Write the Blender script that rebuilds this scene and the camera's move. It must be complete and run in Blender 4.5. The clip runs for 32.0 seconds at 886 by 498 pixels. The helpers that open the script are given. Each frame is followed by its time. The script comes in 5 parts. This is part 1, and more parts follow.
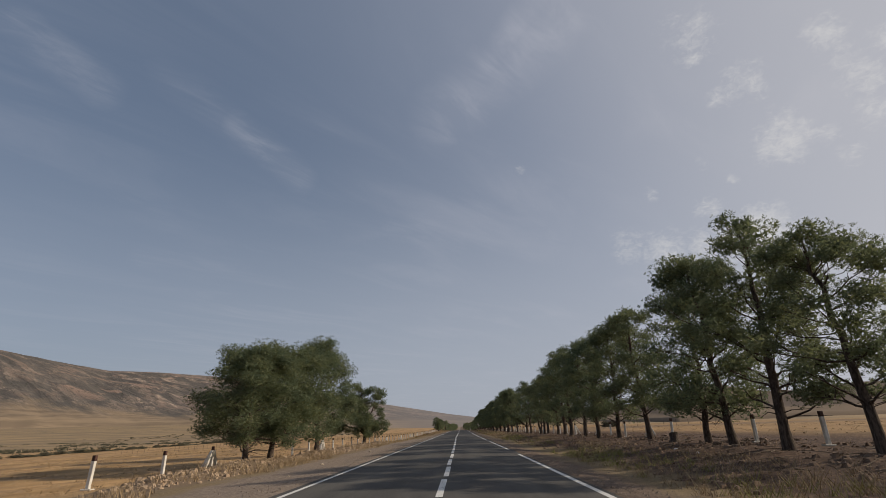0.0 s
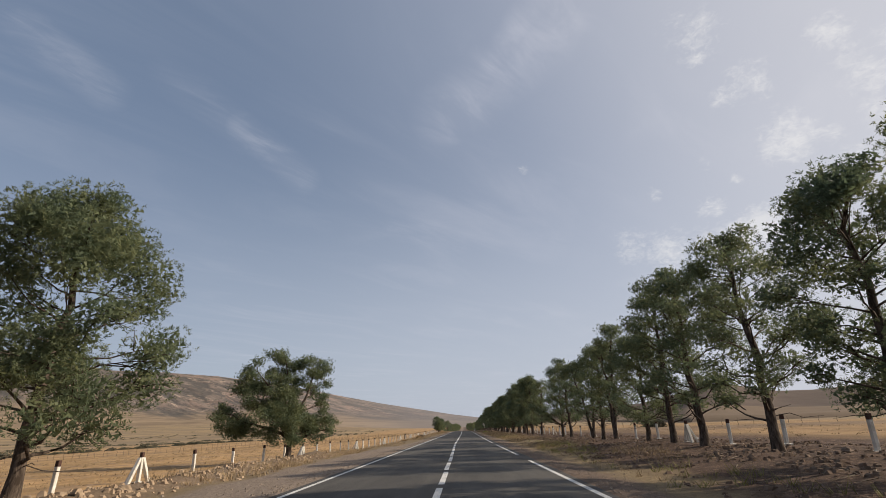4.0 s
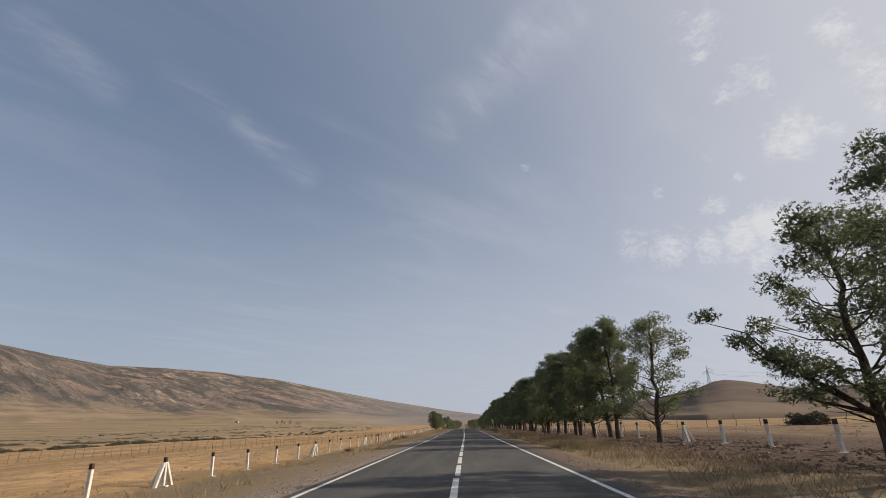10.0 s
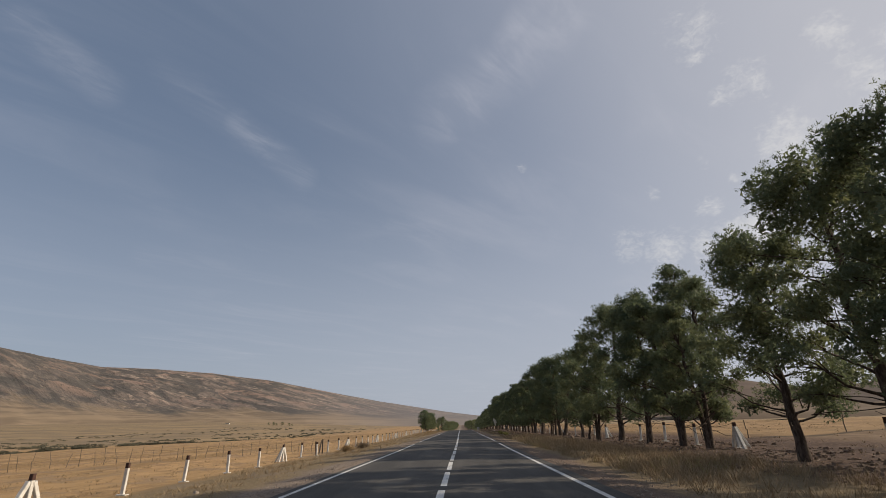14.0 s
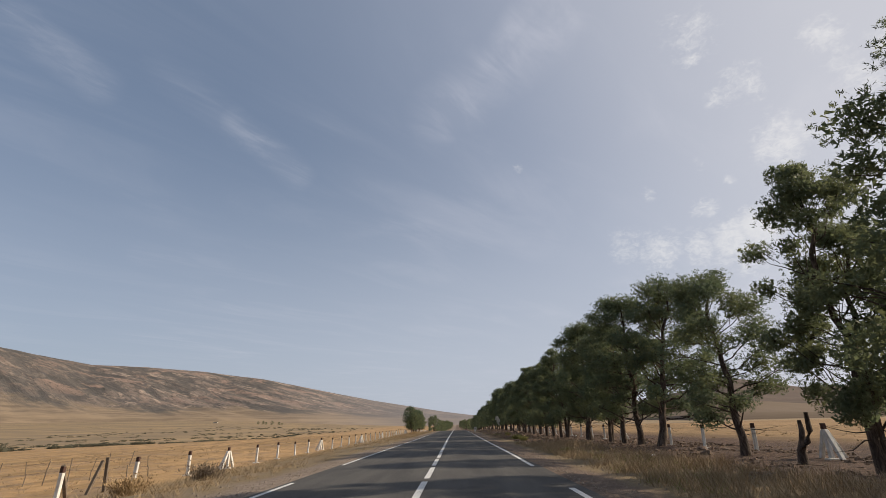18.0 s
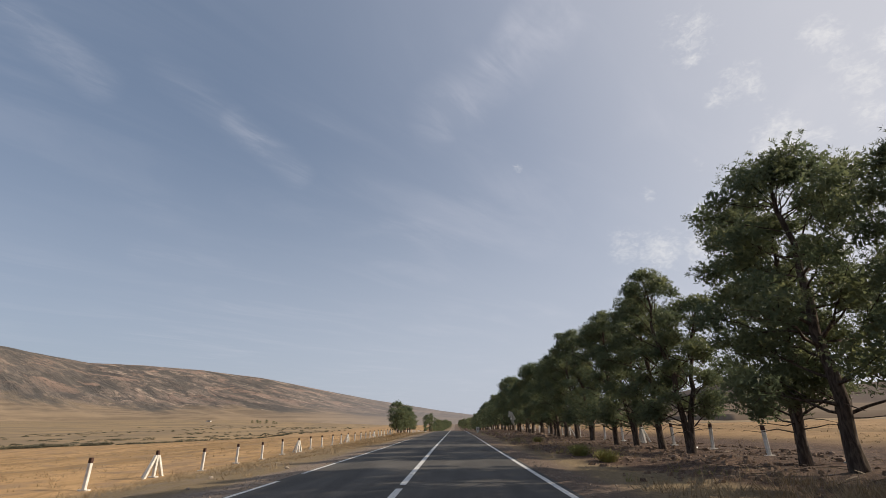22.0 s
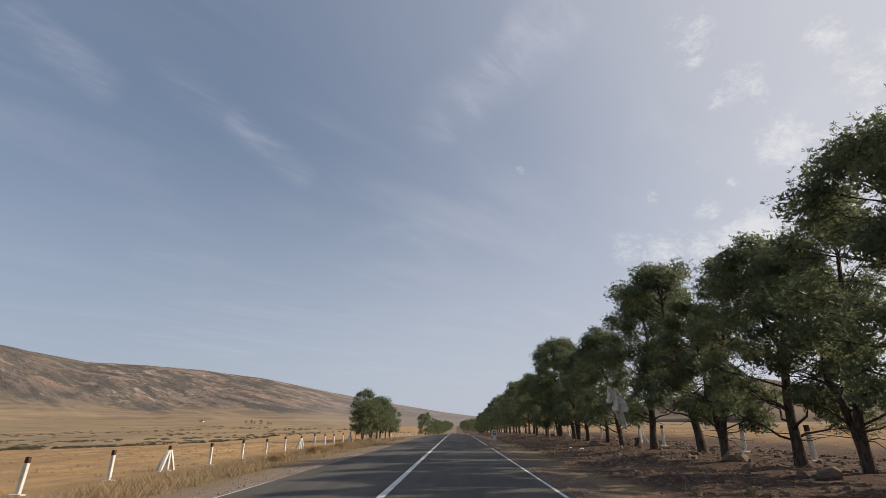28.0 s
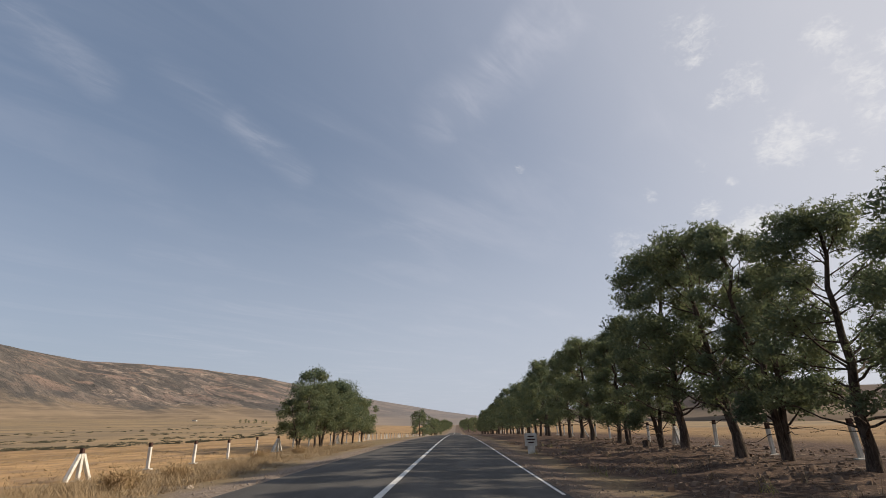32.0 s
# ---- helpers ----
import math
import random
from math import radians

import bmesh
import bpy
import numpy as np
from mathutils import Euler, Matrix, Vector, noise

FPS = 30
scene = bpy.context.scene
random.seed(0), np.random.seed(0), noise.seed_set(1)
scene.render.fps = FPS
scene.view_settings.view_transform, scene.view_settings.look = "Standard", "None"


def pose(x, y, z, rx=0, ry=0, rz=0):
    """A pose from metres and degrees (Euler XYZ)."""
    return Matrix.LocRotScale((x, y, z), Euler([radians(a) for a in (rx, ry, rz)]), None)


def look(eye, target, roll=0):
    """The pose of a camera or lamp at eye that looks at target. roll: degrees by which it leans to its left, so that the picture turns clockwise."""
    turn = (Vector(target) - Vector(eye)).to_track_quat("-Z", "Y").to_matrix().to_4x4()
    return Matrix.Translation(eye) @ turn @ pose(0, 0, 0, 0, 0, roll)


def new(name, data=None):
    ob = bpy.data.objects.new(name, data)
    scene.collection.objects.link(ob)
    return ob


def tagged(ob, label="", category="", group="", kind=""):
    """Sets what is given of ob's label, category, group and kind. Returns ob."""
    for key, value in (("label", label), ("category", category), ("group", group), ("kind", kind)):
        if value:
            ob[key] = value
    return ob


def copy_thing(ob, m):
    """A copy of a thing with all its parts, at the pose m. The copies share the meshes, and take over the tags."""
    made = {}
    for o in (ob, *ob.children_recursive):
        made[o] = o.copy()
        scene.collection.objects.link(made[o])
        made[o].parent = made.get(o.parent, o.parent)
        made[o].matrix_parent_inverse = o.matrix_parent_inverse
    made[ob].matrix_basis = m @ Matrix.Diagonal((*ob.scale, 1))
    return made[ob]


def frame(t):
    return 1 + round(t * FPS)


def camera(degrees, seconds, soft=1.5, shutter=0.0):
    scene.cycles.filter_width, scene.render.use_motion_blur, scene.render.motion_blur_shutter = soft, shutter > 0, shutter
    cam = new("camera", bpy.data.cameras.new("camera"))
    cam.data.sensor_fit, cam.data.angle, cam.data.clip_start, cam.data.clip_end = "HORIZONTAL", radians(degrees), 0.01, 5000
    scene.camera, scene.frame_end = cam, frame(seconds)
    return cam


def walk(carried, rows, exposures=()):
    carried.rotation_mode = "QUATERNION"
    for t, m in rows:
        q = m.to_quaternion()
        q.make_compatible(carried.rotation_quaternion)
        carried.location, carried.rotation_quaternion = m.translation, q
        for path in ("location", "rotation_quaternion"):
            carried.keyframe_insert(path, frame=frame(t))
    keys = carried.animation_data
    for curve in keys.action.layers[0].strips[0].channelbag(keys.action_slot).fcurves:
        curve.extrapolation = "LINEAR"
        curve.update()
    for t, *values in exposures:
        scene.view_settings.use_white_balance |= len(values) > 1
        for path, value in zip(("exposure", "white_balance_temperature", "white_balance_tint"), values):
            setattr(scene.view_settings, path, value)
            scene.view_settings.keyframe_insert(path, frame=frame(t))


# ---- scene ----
# Camera: t, x, y, yaw, pitch, roll; the eye is 1.15 m over the road
EYE = 1.15
PATH = [
    (0.0, 0.571, 0.00, 1.375, 20.220, 1.705),
    (1.0, 0.641, 6.15, 1.430, 20.254, 1.619),
    (2.0, 0.690, 12.44, 1.499, 20.279, 1.559),
    (3.0, 0.682, 18.82, 1.618, 20.276, 1.584),
    (4.0, 0.638, 25.22, 1.744, 20.268, 1.618),
    (5.0, 0.568, 31.62, 1.841, 20.290, 1.601),
    (6.0, 0.470, 38.04, 1.918, 20.285, 1.539),
    (7.0, 0.327, 44.42, 1.974, 20.179, 1.373),
    (8.0, 0.203, 50.72, 2.001, 20.059, 1.236),
    (9.0, 0.176, 56.94, 1.990, 19.996, 1.293),
    (10.0, 0.182, 63.13, 1.945, 19.956, 1.396),
    (11.0, 0.165, 69.35, 1.861, 19.915, 1.429),
    (12.0, 0.183, 75.65, 1.758, 19.906, 1.454),
    (13.0, 0.298, 82.04, 1.660, 19.987, 1.501),
    (14.0, 0.444, 88.52, 1.547, 20.059, 1.544),
    (15.0, 0.580, 95.04, 1.387, 20.007, 1.570),
    (16.0, 0.697, 101.56, 1.229, 19.944, 1.563),
    (17.0, 0.750, 108.02, 1.116, 19.965, 1.485),
    (18.0, 0.804, 114.36, 1.035, 20.010, 1.389),
    (19.0, 0.935, 120.60, 0.987, 20.061, 1.314),
    (20.0, 1.062, 126.79, 0.966, 20.086, 1.257),
    (21.0, 1.109, 132.96, 0.963, 20.018, 1.246),
    (22.0, 1.139, 139.15, 0.991, 19.946, 1.227),
    (23.0, 1.207, 145.38, 1.077, 19.957, 1.126),
    (24.0, 1.259, 151.66, 1.171, 19.996, 1.033),
    (25.0, 1.235, 157.93, 1.233, 20.048, 1.046),
    (26.0, 1.209, 164.13, 1.270, 20.093, 1.072),
    (27.0, 1.261, 170.24, 1.267, 20.100, 1.033),
    (28.0, 1.316, 176.28, 1.255, 20.097, 0.973),
    (29.0, 1.309, 182.30, 1.273, 20.108, 0.888),
    (30.0, 1.293, 188.38, 1.282, 20.108, 0.835),
    (31.0, 1.309, 194.50, 1.247, 20.070, 0.893),
    (32.0, 1.333, 200.67, 1.198, 20.019, 0.987),
]


def eye_pose(x, y, yaw, pitch, roll):
    a, b = radians(yaw), radians(pitch)
    eye = Vector((x, y, EYE))
    return look(eye, eye + Vector((-math.sin(a) * math.cos(b), math.cos(a) * math.cos(b), math.sin(b))), -roll)


cam = camera(84.71, 32.0, 0.85)
EXPOSURES = [(0.0, -0.22), (2.5, -0.05), (4.5, 0.22), (8.0, 0.24), (10.5, 0.08), (12.0, 0.04), (13.0, -0.08), (16.0, 0.06), (19.0, 0.20), (25.0, 0.19), (32.0, 0.21)]
walk(cam, [(t, eye_pose(x, y, yaw, pitch, roll)) for t, x, y, yaw, pitch, roll in PATH], EXPOSURES)

# ---- light ----
SUN_AZ, SUN_EL = 84.0, 27.0      # degrees from straight ahead to the right, and up
sun_way = Vector((math.sin(radians(SUN_AZ)) * math.cos(radians(SUN_EL)), math.cos(radians(SUN_AZ)) * math.cos(radians(SUN_EL)), math.sin(radians(SUN_EL))))
sun_data = bpy.data.lights.new("sun", "SUN")
sun_data.energy, sun_data.angle, sun_data.color = 4.7, radians(0.6), (1.0, 0.86, 0.68)
sun = new("sun", sun_data)
sun.matrix_world = look((0, 0, 60), Vector((0, 0, 60)) - sun_way)

world = bpy.data.worlds.new("sky")
scene.world = world
world.use_nodes = True


class Nodes:
    """A short way to write node trees."""

    def __init__(self, tree):
        self.tree = tree
        tree.nodes.clear()

    def add(self, kind, inputs=(), **props):
        n = self.tree.nodes.new(kind)
        for k, v in props.items():
            setattr(n, k, v)
        for k, v in dict(inputs).items():
            if isinstance(v, bpy.types.NodeSocket):
                self.tree.links.new(v, n.inputs[k])
            else:
                n.inputs[k].default_value = v
        return n

    def math(self, op, a, b=0.0, c=0.0, clamp=False):
        return self.add("ShaderNodeMath", {0: a, 1: b, 2: c}, operation=op, use_clamp=clamp).outputs[0]

    def vmath(self, op, a, b=(0, 0, 0)):
        n = self.add("ShaderNodeVectorMath", {0: a, 1: b}, operation=op)
        return n.outputs["Value"] if op in ("DOT_PRODUCT", "LENGTH", "DISTANCE") else n.outputs[0]

    def noise(self, vec, scale, detail=4.0, rough=0.55, dist=0.0):
        return self.add("ShaderNodeTexNoise", {"Vector": vec, "Scale": scale, "Detail": detail, "Roughness": rough, "Distortion": dist}).outputs[0]

    def ramp(self, fac, a, b, lo=0.0, hi=1.0, smooth=True):
        n = self.add("ShaderNodeMapRange", {"Value": fac, "From Min": a, "From Max": b, "To Min": lo, "To Max": hi},
                     interpolation_type="SMOOTHSTEP" if smooth else "LINEAR")
        return n.outputs[0]

    def mix(self, fac, a, b):
        n = self.add("ShaderNodeMix", {0: fac, 6: a if not isinstance(a, tuple) else (*a, 1), 7: b if not isinstance(b, tuple) else (*b, 1)}, data_type="RGBA")
        return n.outputs[2]

    def scaled(self, vec, s):
        return self.vmath("MULTIPLY", vec, s)


def build_sky():
    n = Nodes(world.node_tree)
    way = n.add("ShaderNodeTexCoord").outputs["Generated"]
    sky = n.add("ShaderNodeTexSky", sky_type="NISHITA", sun_disc=False, sun_elevation=radians(SUN_EL), sun_rotation=radians(SUN_AZ),
                air_density=1.0, dust_density=3.0, ozone_density=1.5, altitude=600.0).outputs[0]
    sep = n.add("ShaderNodeSeparateXYZ", {0: way})
    up = n.math("MAXIMUM", sep.outputs[2], 0.03)
    flat = n.add("ShaderNodeCombineXYZ", {0: n.math("DIVIDE", sep.outputs[0], up), 1: n.math("DIVIDE", sep.outputs[1], up)}).outputs[0]
    # a thin uneven veil of high cloud
    turned = n.add("ShaderNodeVectorRotate", {"Vector": flat, "Angle": radians(-52)}, rotation_type="Z_AXIS").outputs[0]
    streaks = n.noise(n.scaled(turned, (0.5, 1.5, 1.0)), 1.5, 7.0, 0.58, 0.8)
    broad = n.noise(flat, 0.6, 4.0, 0.5, 0.3)
    veil = n.math("MULTIPLY", n.ramp(streaks, 0.40, 0.85), n.ramp(broad, 0.30, 0.75))
    # combed wisps, each along a line across the sky
    comb = n.noise(n.scaled(turned, (2.2, 6.0, 1.0)), 1.6, 6.0, 0.62, 0.7)
    wisp = None
    for a, b, wide, strength in WISPS:
        a, b = Vector(a), Vector(b)
        rel = n.vmath("SUBTRACT", way, tuple(a))
        t = n.math("DIVIDE", n.vmath("DOT_PRODUCT", rel, tuple(b - a)), (b - a).length_squared, clamp=True)
        near = n.add("ShaderNodeVectorMath", {0: tuple(b - a), "Scale": t}, operation="SCALE").outputs[0]
        line = n.math("MULTIPLY", n.ramp(n.vmath("DISTANCE", rel, near), wide, 0.0), strength)
        wisp = line if wisp is None else n.math("MAXIMUM", wisp, line)
    wisp = n.math("MULTIPLY", wisp, n.ramp(comb, 0.36, 0.74, 0.25, 1.0))
    # whiter towards the sun
    toward = n.vmath("DOT_PRODUCT", way, tuple(sun_way))
    glow = n.ramp(toward, -0.10, 0.98)
    # heaps of small puffs
    puffs = n.noise(n.scaled(way, (1.0, 1.0, 1.7)), 17.0, 7.0, 0.62, 0.5)
    small = n.noise(n.scaled(way, (1.0, 1.0, 1.6)), 75.0, 4.0, 0.62, 0.8)
    grain = n.math("ADD", n.math("MULTIPLY", puffs, 0.5), n.math("MULTIPLY", small, 0.5))
    total = None
    for (x, y, z), size, strength in CLOUDS + PUFFS:
        far = n.vmath("DISTANCE", way, tuple(Vector((x, y, z)).normalized()))
        blob = n.math("MULTIPLY", n.ramp(far, size * 1.30, 0.0), strength)
        total = blob if total is None else n.math("MAXIMUM", total, blob)
    lumps = n.math("ADD", total, n.math("MULTIPLY", n.math("SUBTRACT", grain, 0.5), 3.4))
    heap = n.math("MULTIPLY", n.ramp(lumps, 0.20, 1.50), n.ramp(total, 0.0, 0.45))
    cover = n.math("MAXIMUM", n.math("MULTIPLY", veil, 0.30), wisp, clamp=True)
    cover = n.math("ADD", cover, n.math("MULTIPLY", glow, 0.50), clamp=True)
    haze = n.math("MULTIPLY", n.ramp(sep.outputs[2], 0.58, 0.0, 0.0, 0.76), n.ramp(sep.outputs[0], -0.75, 0.0, 0.62, 1.0))
    grey = n.mix(0.60, sky, (1.86, 2.38, 3.34))
    grey = n.mix(haze, grey, (4.75, 5.10, 5.85))
    color = n.mix(cover, grey, (5.75, 5.78, 6.42))
    color = n.mix(n.ramp(toward, 0.42, 0.95, 0.0, 0.42), color, (7.0, 6.75, 6.7))
    color = n.mix(n.math("MULTIPLY", heap, 0.52), color, (7.9, 7.75, 7.6))
    out = n.add("ShaderNodeBackground", {0: color, 1: SKY})
    n.add("ShaderNodeOutputWorld", {0: out.outputs[0]})


SKY = 0.100
# way, size and weight of the heaps of cloud
CLOUDS = [
    ((0.551, 0.712, 0.436), 0.061, 1.0),
    ((0.335, 0.886, 0.320), 0.045, 0.8),
    ((0.395, 0.869, 0.300), 0.052, 1.0),
    ((0.453, 0.841, 0.296), 0.046, 1.0),
    ((0.496, 0.816, 0.296), 0.055, 1.2),
    ((0.532, 0.788, 0.310), 0.052, 1.4),
    ((0.523, 0.810, 0.263), 0.045, 1.0),
    ((0.460, 0.813, 0.358), 0.032, 0.8),
    ((0.374, 0.836, 0.402), 0.019, 0.8),
    ((0.420, 0.668, 0.614), 0.058, 0.85),
    ((0.381, 0.664, 0.643), 0.039, 0.6),
    ((0.424, 0.691, 0.586), 0.021, 1.0),
    ((0.499, 0.686, 0.530), 0.049, 0.8),
    ((0.469, 0.713, 0.521), 0.029, 0.7),
    ((0.577, 0.603, 0.551), 0.043, 0.9),
    ((0.602, 0.615, 0.509), 0.038, 0.8),
    ((0.626, 0.617, 0.477), 0.046, 0.9),
]
PUFFS = [
    ((0.642, 0.635, 0.430), 0.038, 0.9),
    ((0.625, 0.681, 0.383), 0.028, 0.8),
    ((0.600, 0.681, 0.421), 0.025, 0.7),
    ((0.494, 0.774, 0.395), 0.014, 0.6),
    ((0.139, 0.866, 0.481), 0.016, 0.6),
    ((0.449, 0.783, 0.430), 0.022, 0.35),
    ((0.645, 0.572, 0.507), 0.048, 0.8),
    ((0.673, 0.597, 0.438), 0.048, 0.8),
    ((0.712, 0.608, 0.350), 0.062, 0.7),
    ((0.722, 0.539, 0.434), 0.066, 0.7),
]
# ends, width and weight of the wisps
WISPS = [
    ((-0.626, 0.532, 0.570), (-0.561, 0.631, 0.535), 0.050, 0.22),
    ((-0.480, 0.655, 0.584), (-0.381, 0.760, 0.526), 0.055, 0.10),
    ((-0.393, 0.747, 0.536), (-0.294, 0.834, 0.467), 0.042, 0.24),
    ((0.209, 0.687, 0.696), (-0.013, 0.820, 0.573), 0.090, 0.22),
    ((-0.126, 0.914, 0.385), (0.215, 0.911, 0.352), 0.035, 0.10),
    ((-0.546, 0.784, 0.295), (-0.418, 0.860, 0.293), 0.030, 0.08),
    ((0.200, 0.640, 0.740), (0.066, 0.769, 0.636), 0.050, 0.25),
]
build_sky()


# ---- materials ----
def material(name, rough=0.9, spec=0.3):
    m = bpy.data.materials.new(name)
    m.use_nodes = True
    n = Nodes(m.node_tree)
    shader = n.add("ShaderNodeBsdfPrincipled", {"Roughness": rough, "Specular IOR Level": spec})
    n.add("ShaderNodeOutputMaterial", {0: shader.outputs[0]})
    return m, n, shader


def dress(n, shader, color, height=None, strength=0.3, distance=0.02):
    n.tree.links.new(color, shader.inputs["Base Color"])
    if height is not None:
        bump = n.add("ShaderNodeBump", {"Height": height, "Strength": strength, "Distance": distance})
        n.tree.links.new(bump.outputs[0], shader.inputs["Normal"])


def place(n, s=(1, 1, 1)):
    return n.scaled(n.add("ShaderNodeTexCoord").outputs["Object"], s)


def make_asphalt():
    m, n, sh = material("asphalt", 0.90, 0.12)
    p = place(n)
    stones = n.noise(p, 55.0, 3.0, 0.7)
    wear = n.noise(n.scaled(p, (1.2, 0.12, 1)), 1.0, 4.0, 0.6)
    blot = n.noise(n.scaled(p, (0.35, 0.10, 1)), 1.0, 5.0, 0.65, 0.4)
    c = n.mix(n.ramp(wear, 0.35, 0.7), (0.063, 0.060, 0.057), (0.100, 0.094, 0.086))
    c = n.mix(n.ramp(blot, 0.55, 0.72, 0, 0.6), c, (0.126, 0.117, 0.106))
    c = n.mix(n.ramp(stones, 0.42, 0.75, 0, 0.5), c, (0.156, 0.147, 0.135))
    dress(n, sh, c, stones, 0.35, 0.008)
    return m


def make_paint():
    m, n, sh = material("road_paint", 0.7, 0.35)
    p = place(n)
    chips = n.noise(p, 28.0, 5.0, 0.7)
    worn = n.noise(p, 1.7, 4.0, 0.6)
    bare = n.ramp(n.math("ADD", chips, n.math("MULTIPLY", worn, 0.6)), 0.86, 1.0)
    dress(n, sh, n.mix(bare, (0.62, 0.61, 0.58), (0.12, 0.12, 0.12)), chips, 0.2, 0.004)
    return m


def make_ground():
    m, n, sh = material("earth_and_straw", 0.95, 0.15)
    p = place(n)
    sep = n.add("ShaderNodeSeparateXYZ", {0: p})
    x, y = sep.outputs[0], sep.outputs[1]
    big = n.noise(p, 0.035, 5.0, 0.6)
    mid = n.noise(p, 0.45, 5.0, 0.62)
    fine = n.noise(p, 9.0, 5.0, 0.7)
    rows_ = n.noise(n.scaled(p, (0.22, 0.012, 1)), 1.0, 4.0, 0.6, 0.3)
    straw = n.mix(n.ramp(mid, 0.3, 0.75), (0.504, 0.319, 0.155), (0.343, 0.210, 0.100))
    straw = n.mix(n.ramp(big, 0.42, 0.62, 0, 0.5), straw, (0.314, 0.205, 0.095))
    straw = n.mix(n.ramp(rows_, 0.47, 0.62, 0, 0.75), straw, (0.233, 0.146, 0.066))
    furrow = n.noise(n.scaled(p, (0.9, 0.05, 1)), 1.0, 3.0, 0.6, 0.4)
    straw = n.mix(n.ramp(furrow, 0.52, 0.66, 0, 0.5), straw, (0.257, 0.164, 0.070))
    clumps = n.noise(n.scaled(p, (0.75, 0.32, 1)), 1.0, 6.0, 0.72, 0.5)
    straw = n.mix(n.ramp(clumps, 0.50, 0.60, 0, 0.6), straw, (0.243, 0.153, 0.074))
    straw = n.mix(n.ramp(fine, 0.5, 0.8, 0, 0.5), straw, (0.571, 0.410, 0.206))
    gravel = n.mix(n.ramp(fine, 0.35, 0.7), (0.185, 0.143, 0.110), (0.300, 0.240, 0.190))
    litter = n.mix(n.ramp(mid, 0.35, 0.7), (0.105, 0.066, 0.047), (0.062, 0.040, 0.030))
    litter = n.mix(0.15, litter, (0.06, 0.036, 0.026))
    chips = n.noise(p, 6.5, 8.0, 0.78)
    litter = n.mix(n.ramp(chips, 0.52, 0.62, 0, 0.8), litter, (0.235, 0.158, 0.108))
    litter = n.mix(n.ramp(chips, 0.48, 0.40, 0, 0.7), litter, (0.038, 0.025, 0.019))
    dry = n.mix(n.ramp(fine, 0.3, 0.7), (0.275, 0.205, 0.118), (0.165, 0.122, 0.070))
    wob = n.math("ADD", x, n.math("MULTIPLY", n.math("SUBTRACT", mid, 0.5), 3.5))
    # from the road outwards: gravel, dry grass, then litter under the trees or the field
    right = n.mix(n.ramp(n.math("ADD", n.math("ADD", wob, n.ramp(y, 138.0, 168.0, 0.0, 2.8)), n.ramp(y, 72.0, 60.0, 0.0, 2.0)), 7.0, 8.4), dry, litter)
    # turned brown soil this side of the cross fence, straw beyond it
    turned = n.mix(n.ramp(furrow, 0.42, 0.62), (0.234, 0.160, 0.097), (0.156, 0.104, 0.066))
    edge = n.math("ADD", y, n.math("MULTIPLY", n.math("SUBTRACT", mid, 0.5), 1.2))
    beyond = n.mix(n.math("MULTIPLY", n.ramp(edge, 118.6, 119.4), n.ramp(edge, 121.0, 120.0)), n.mix(0.35, straw, (0.150, 0.104, 0.062)), (0.094, 0.066, 0.042))
    right = n.mix(n.ramp(wob, 16.0, 22.0), right, n.mix(n.math("MULTIPLY", n.ramp(edge, 119.4, 118.4), n.ramp(edge, 66.0, 84.0)), beyond, turned))
    left = n.mix(n.ramp(wob, -9.6, -12.2), dry, straw)
    left = n.mix(n.math("MULTIPLY", n.ramp(mid, 0.5, 0.6), 0.35), left, gravel)
    bank = n.math("MULTIPLY", n.math("MULTIPLY", n.ramp(wob, -7.0, -7.8), n.ramp(wob, -10.8, -10.0)), n.ramp(y, 70.0, 62.0))
    left = n.mix(n.math("MULTIPLY", bank, 0.8), left, n.mix(n.ramp(fine, 0.4, 0.7), (0.156, 0.110, 0.076), (0.234, 0.172, 0.122)))
    far_y = n.noise(n.scaled(p, (0.004, 0.012, 1)), 1.0, 5.0, 0.6, 0.5)
    base = n.mix(n.ramp(x, -1.0, 1.0), left, right)
    base = n.mix(n.ramp(n.math("SUBTRACT", n.math("ABSOLUTE", n.math("ADD", x, n.math("MULTIPLY", n.math("SUBTRACT", mid, 0.5), 1.4))), n.math("MULTIPLY", n.ramp(y, 74.0, 60.0, 0.0, 1.9), n.ramp(x, 0.5, -0.5))), 4.9, 3.9), base, n.mix(n.ramp(x, -1.0, 1.0, 0.0, 0.6), gravel, litter))
    tan = n.mix(n.ramp(far_y, 0.40, 0.60), (0.320, 0.228, 0.126), (0.218, 0.164, 0.105))
    tan = n.mix(n.ramp(n.noise(n.scaled(p, (0.02, 0.006, 1)), 1.0, 7.0, 0.7, 0.8), 0.50, 0.64, 0, 0.6), tan, (0.168, 0.132, 0.088))
    base = n.mix(n.ramp(n.math("ABSOLUTE", x), 110.0, 170.0), base, tan)
    scrub = n.math("MULTIPLY", n.ramp(n.noise(n.scaled(p, (0.010, 0.03, 1)), 1.0, 6.0, 0.7), 0.60, 0.67), n.ramp(n.math("ABSOLUTE", x), 150.0, 230.0))
    base = n.mix(scrub, base, (0.082, 0.076, 0.046))
    dress(n, sh, base, n.math("ADD", fine, mid), 0.7, 0.06)
    return m


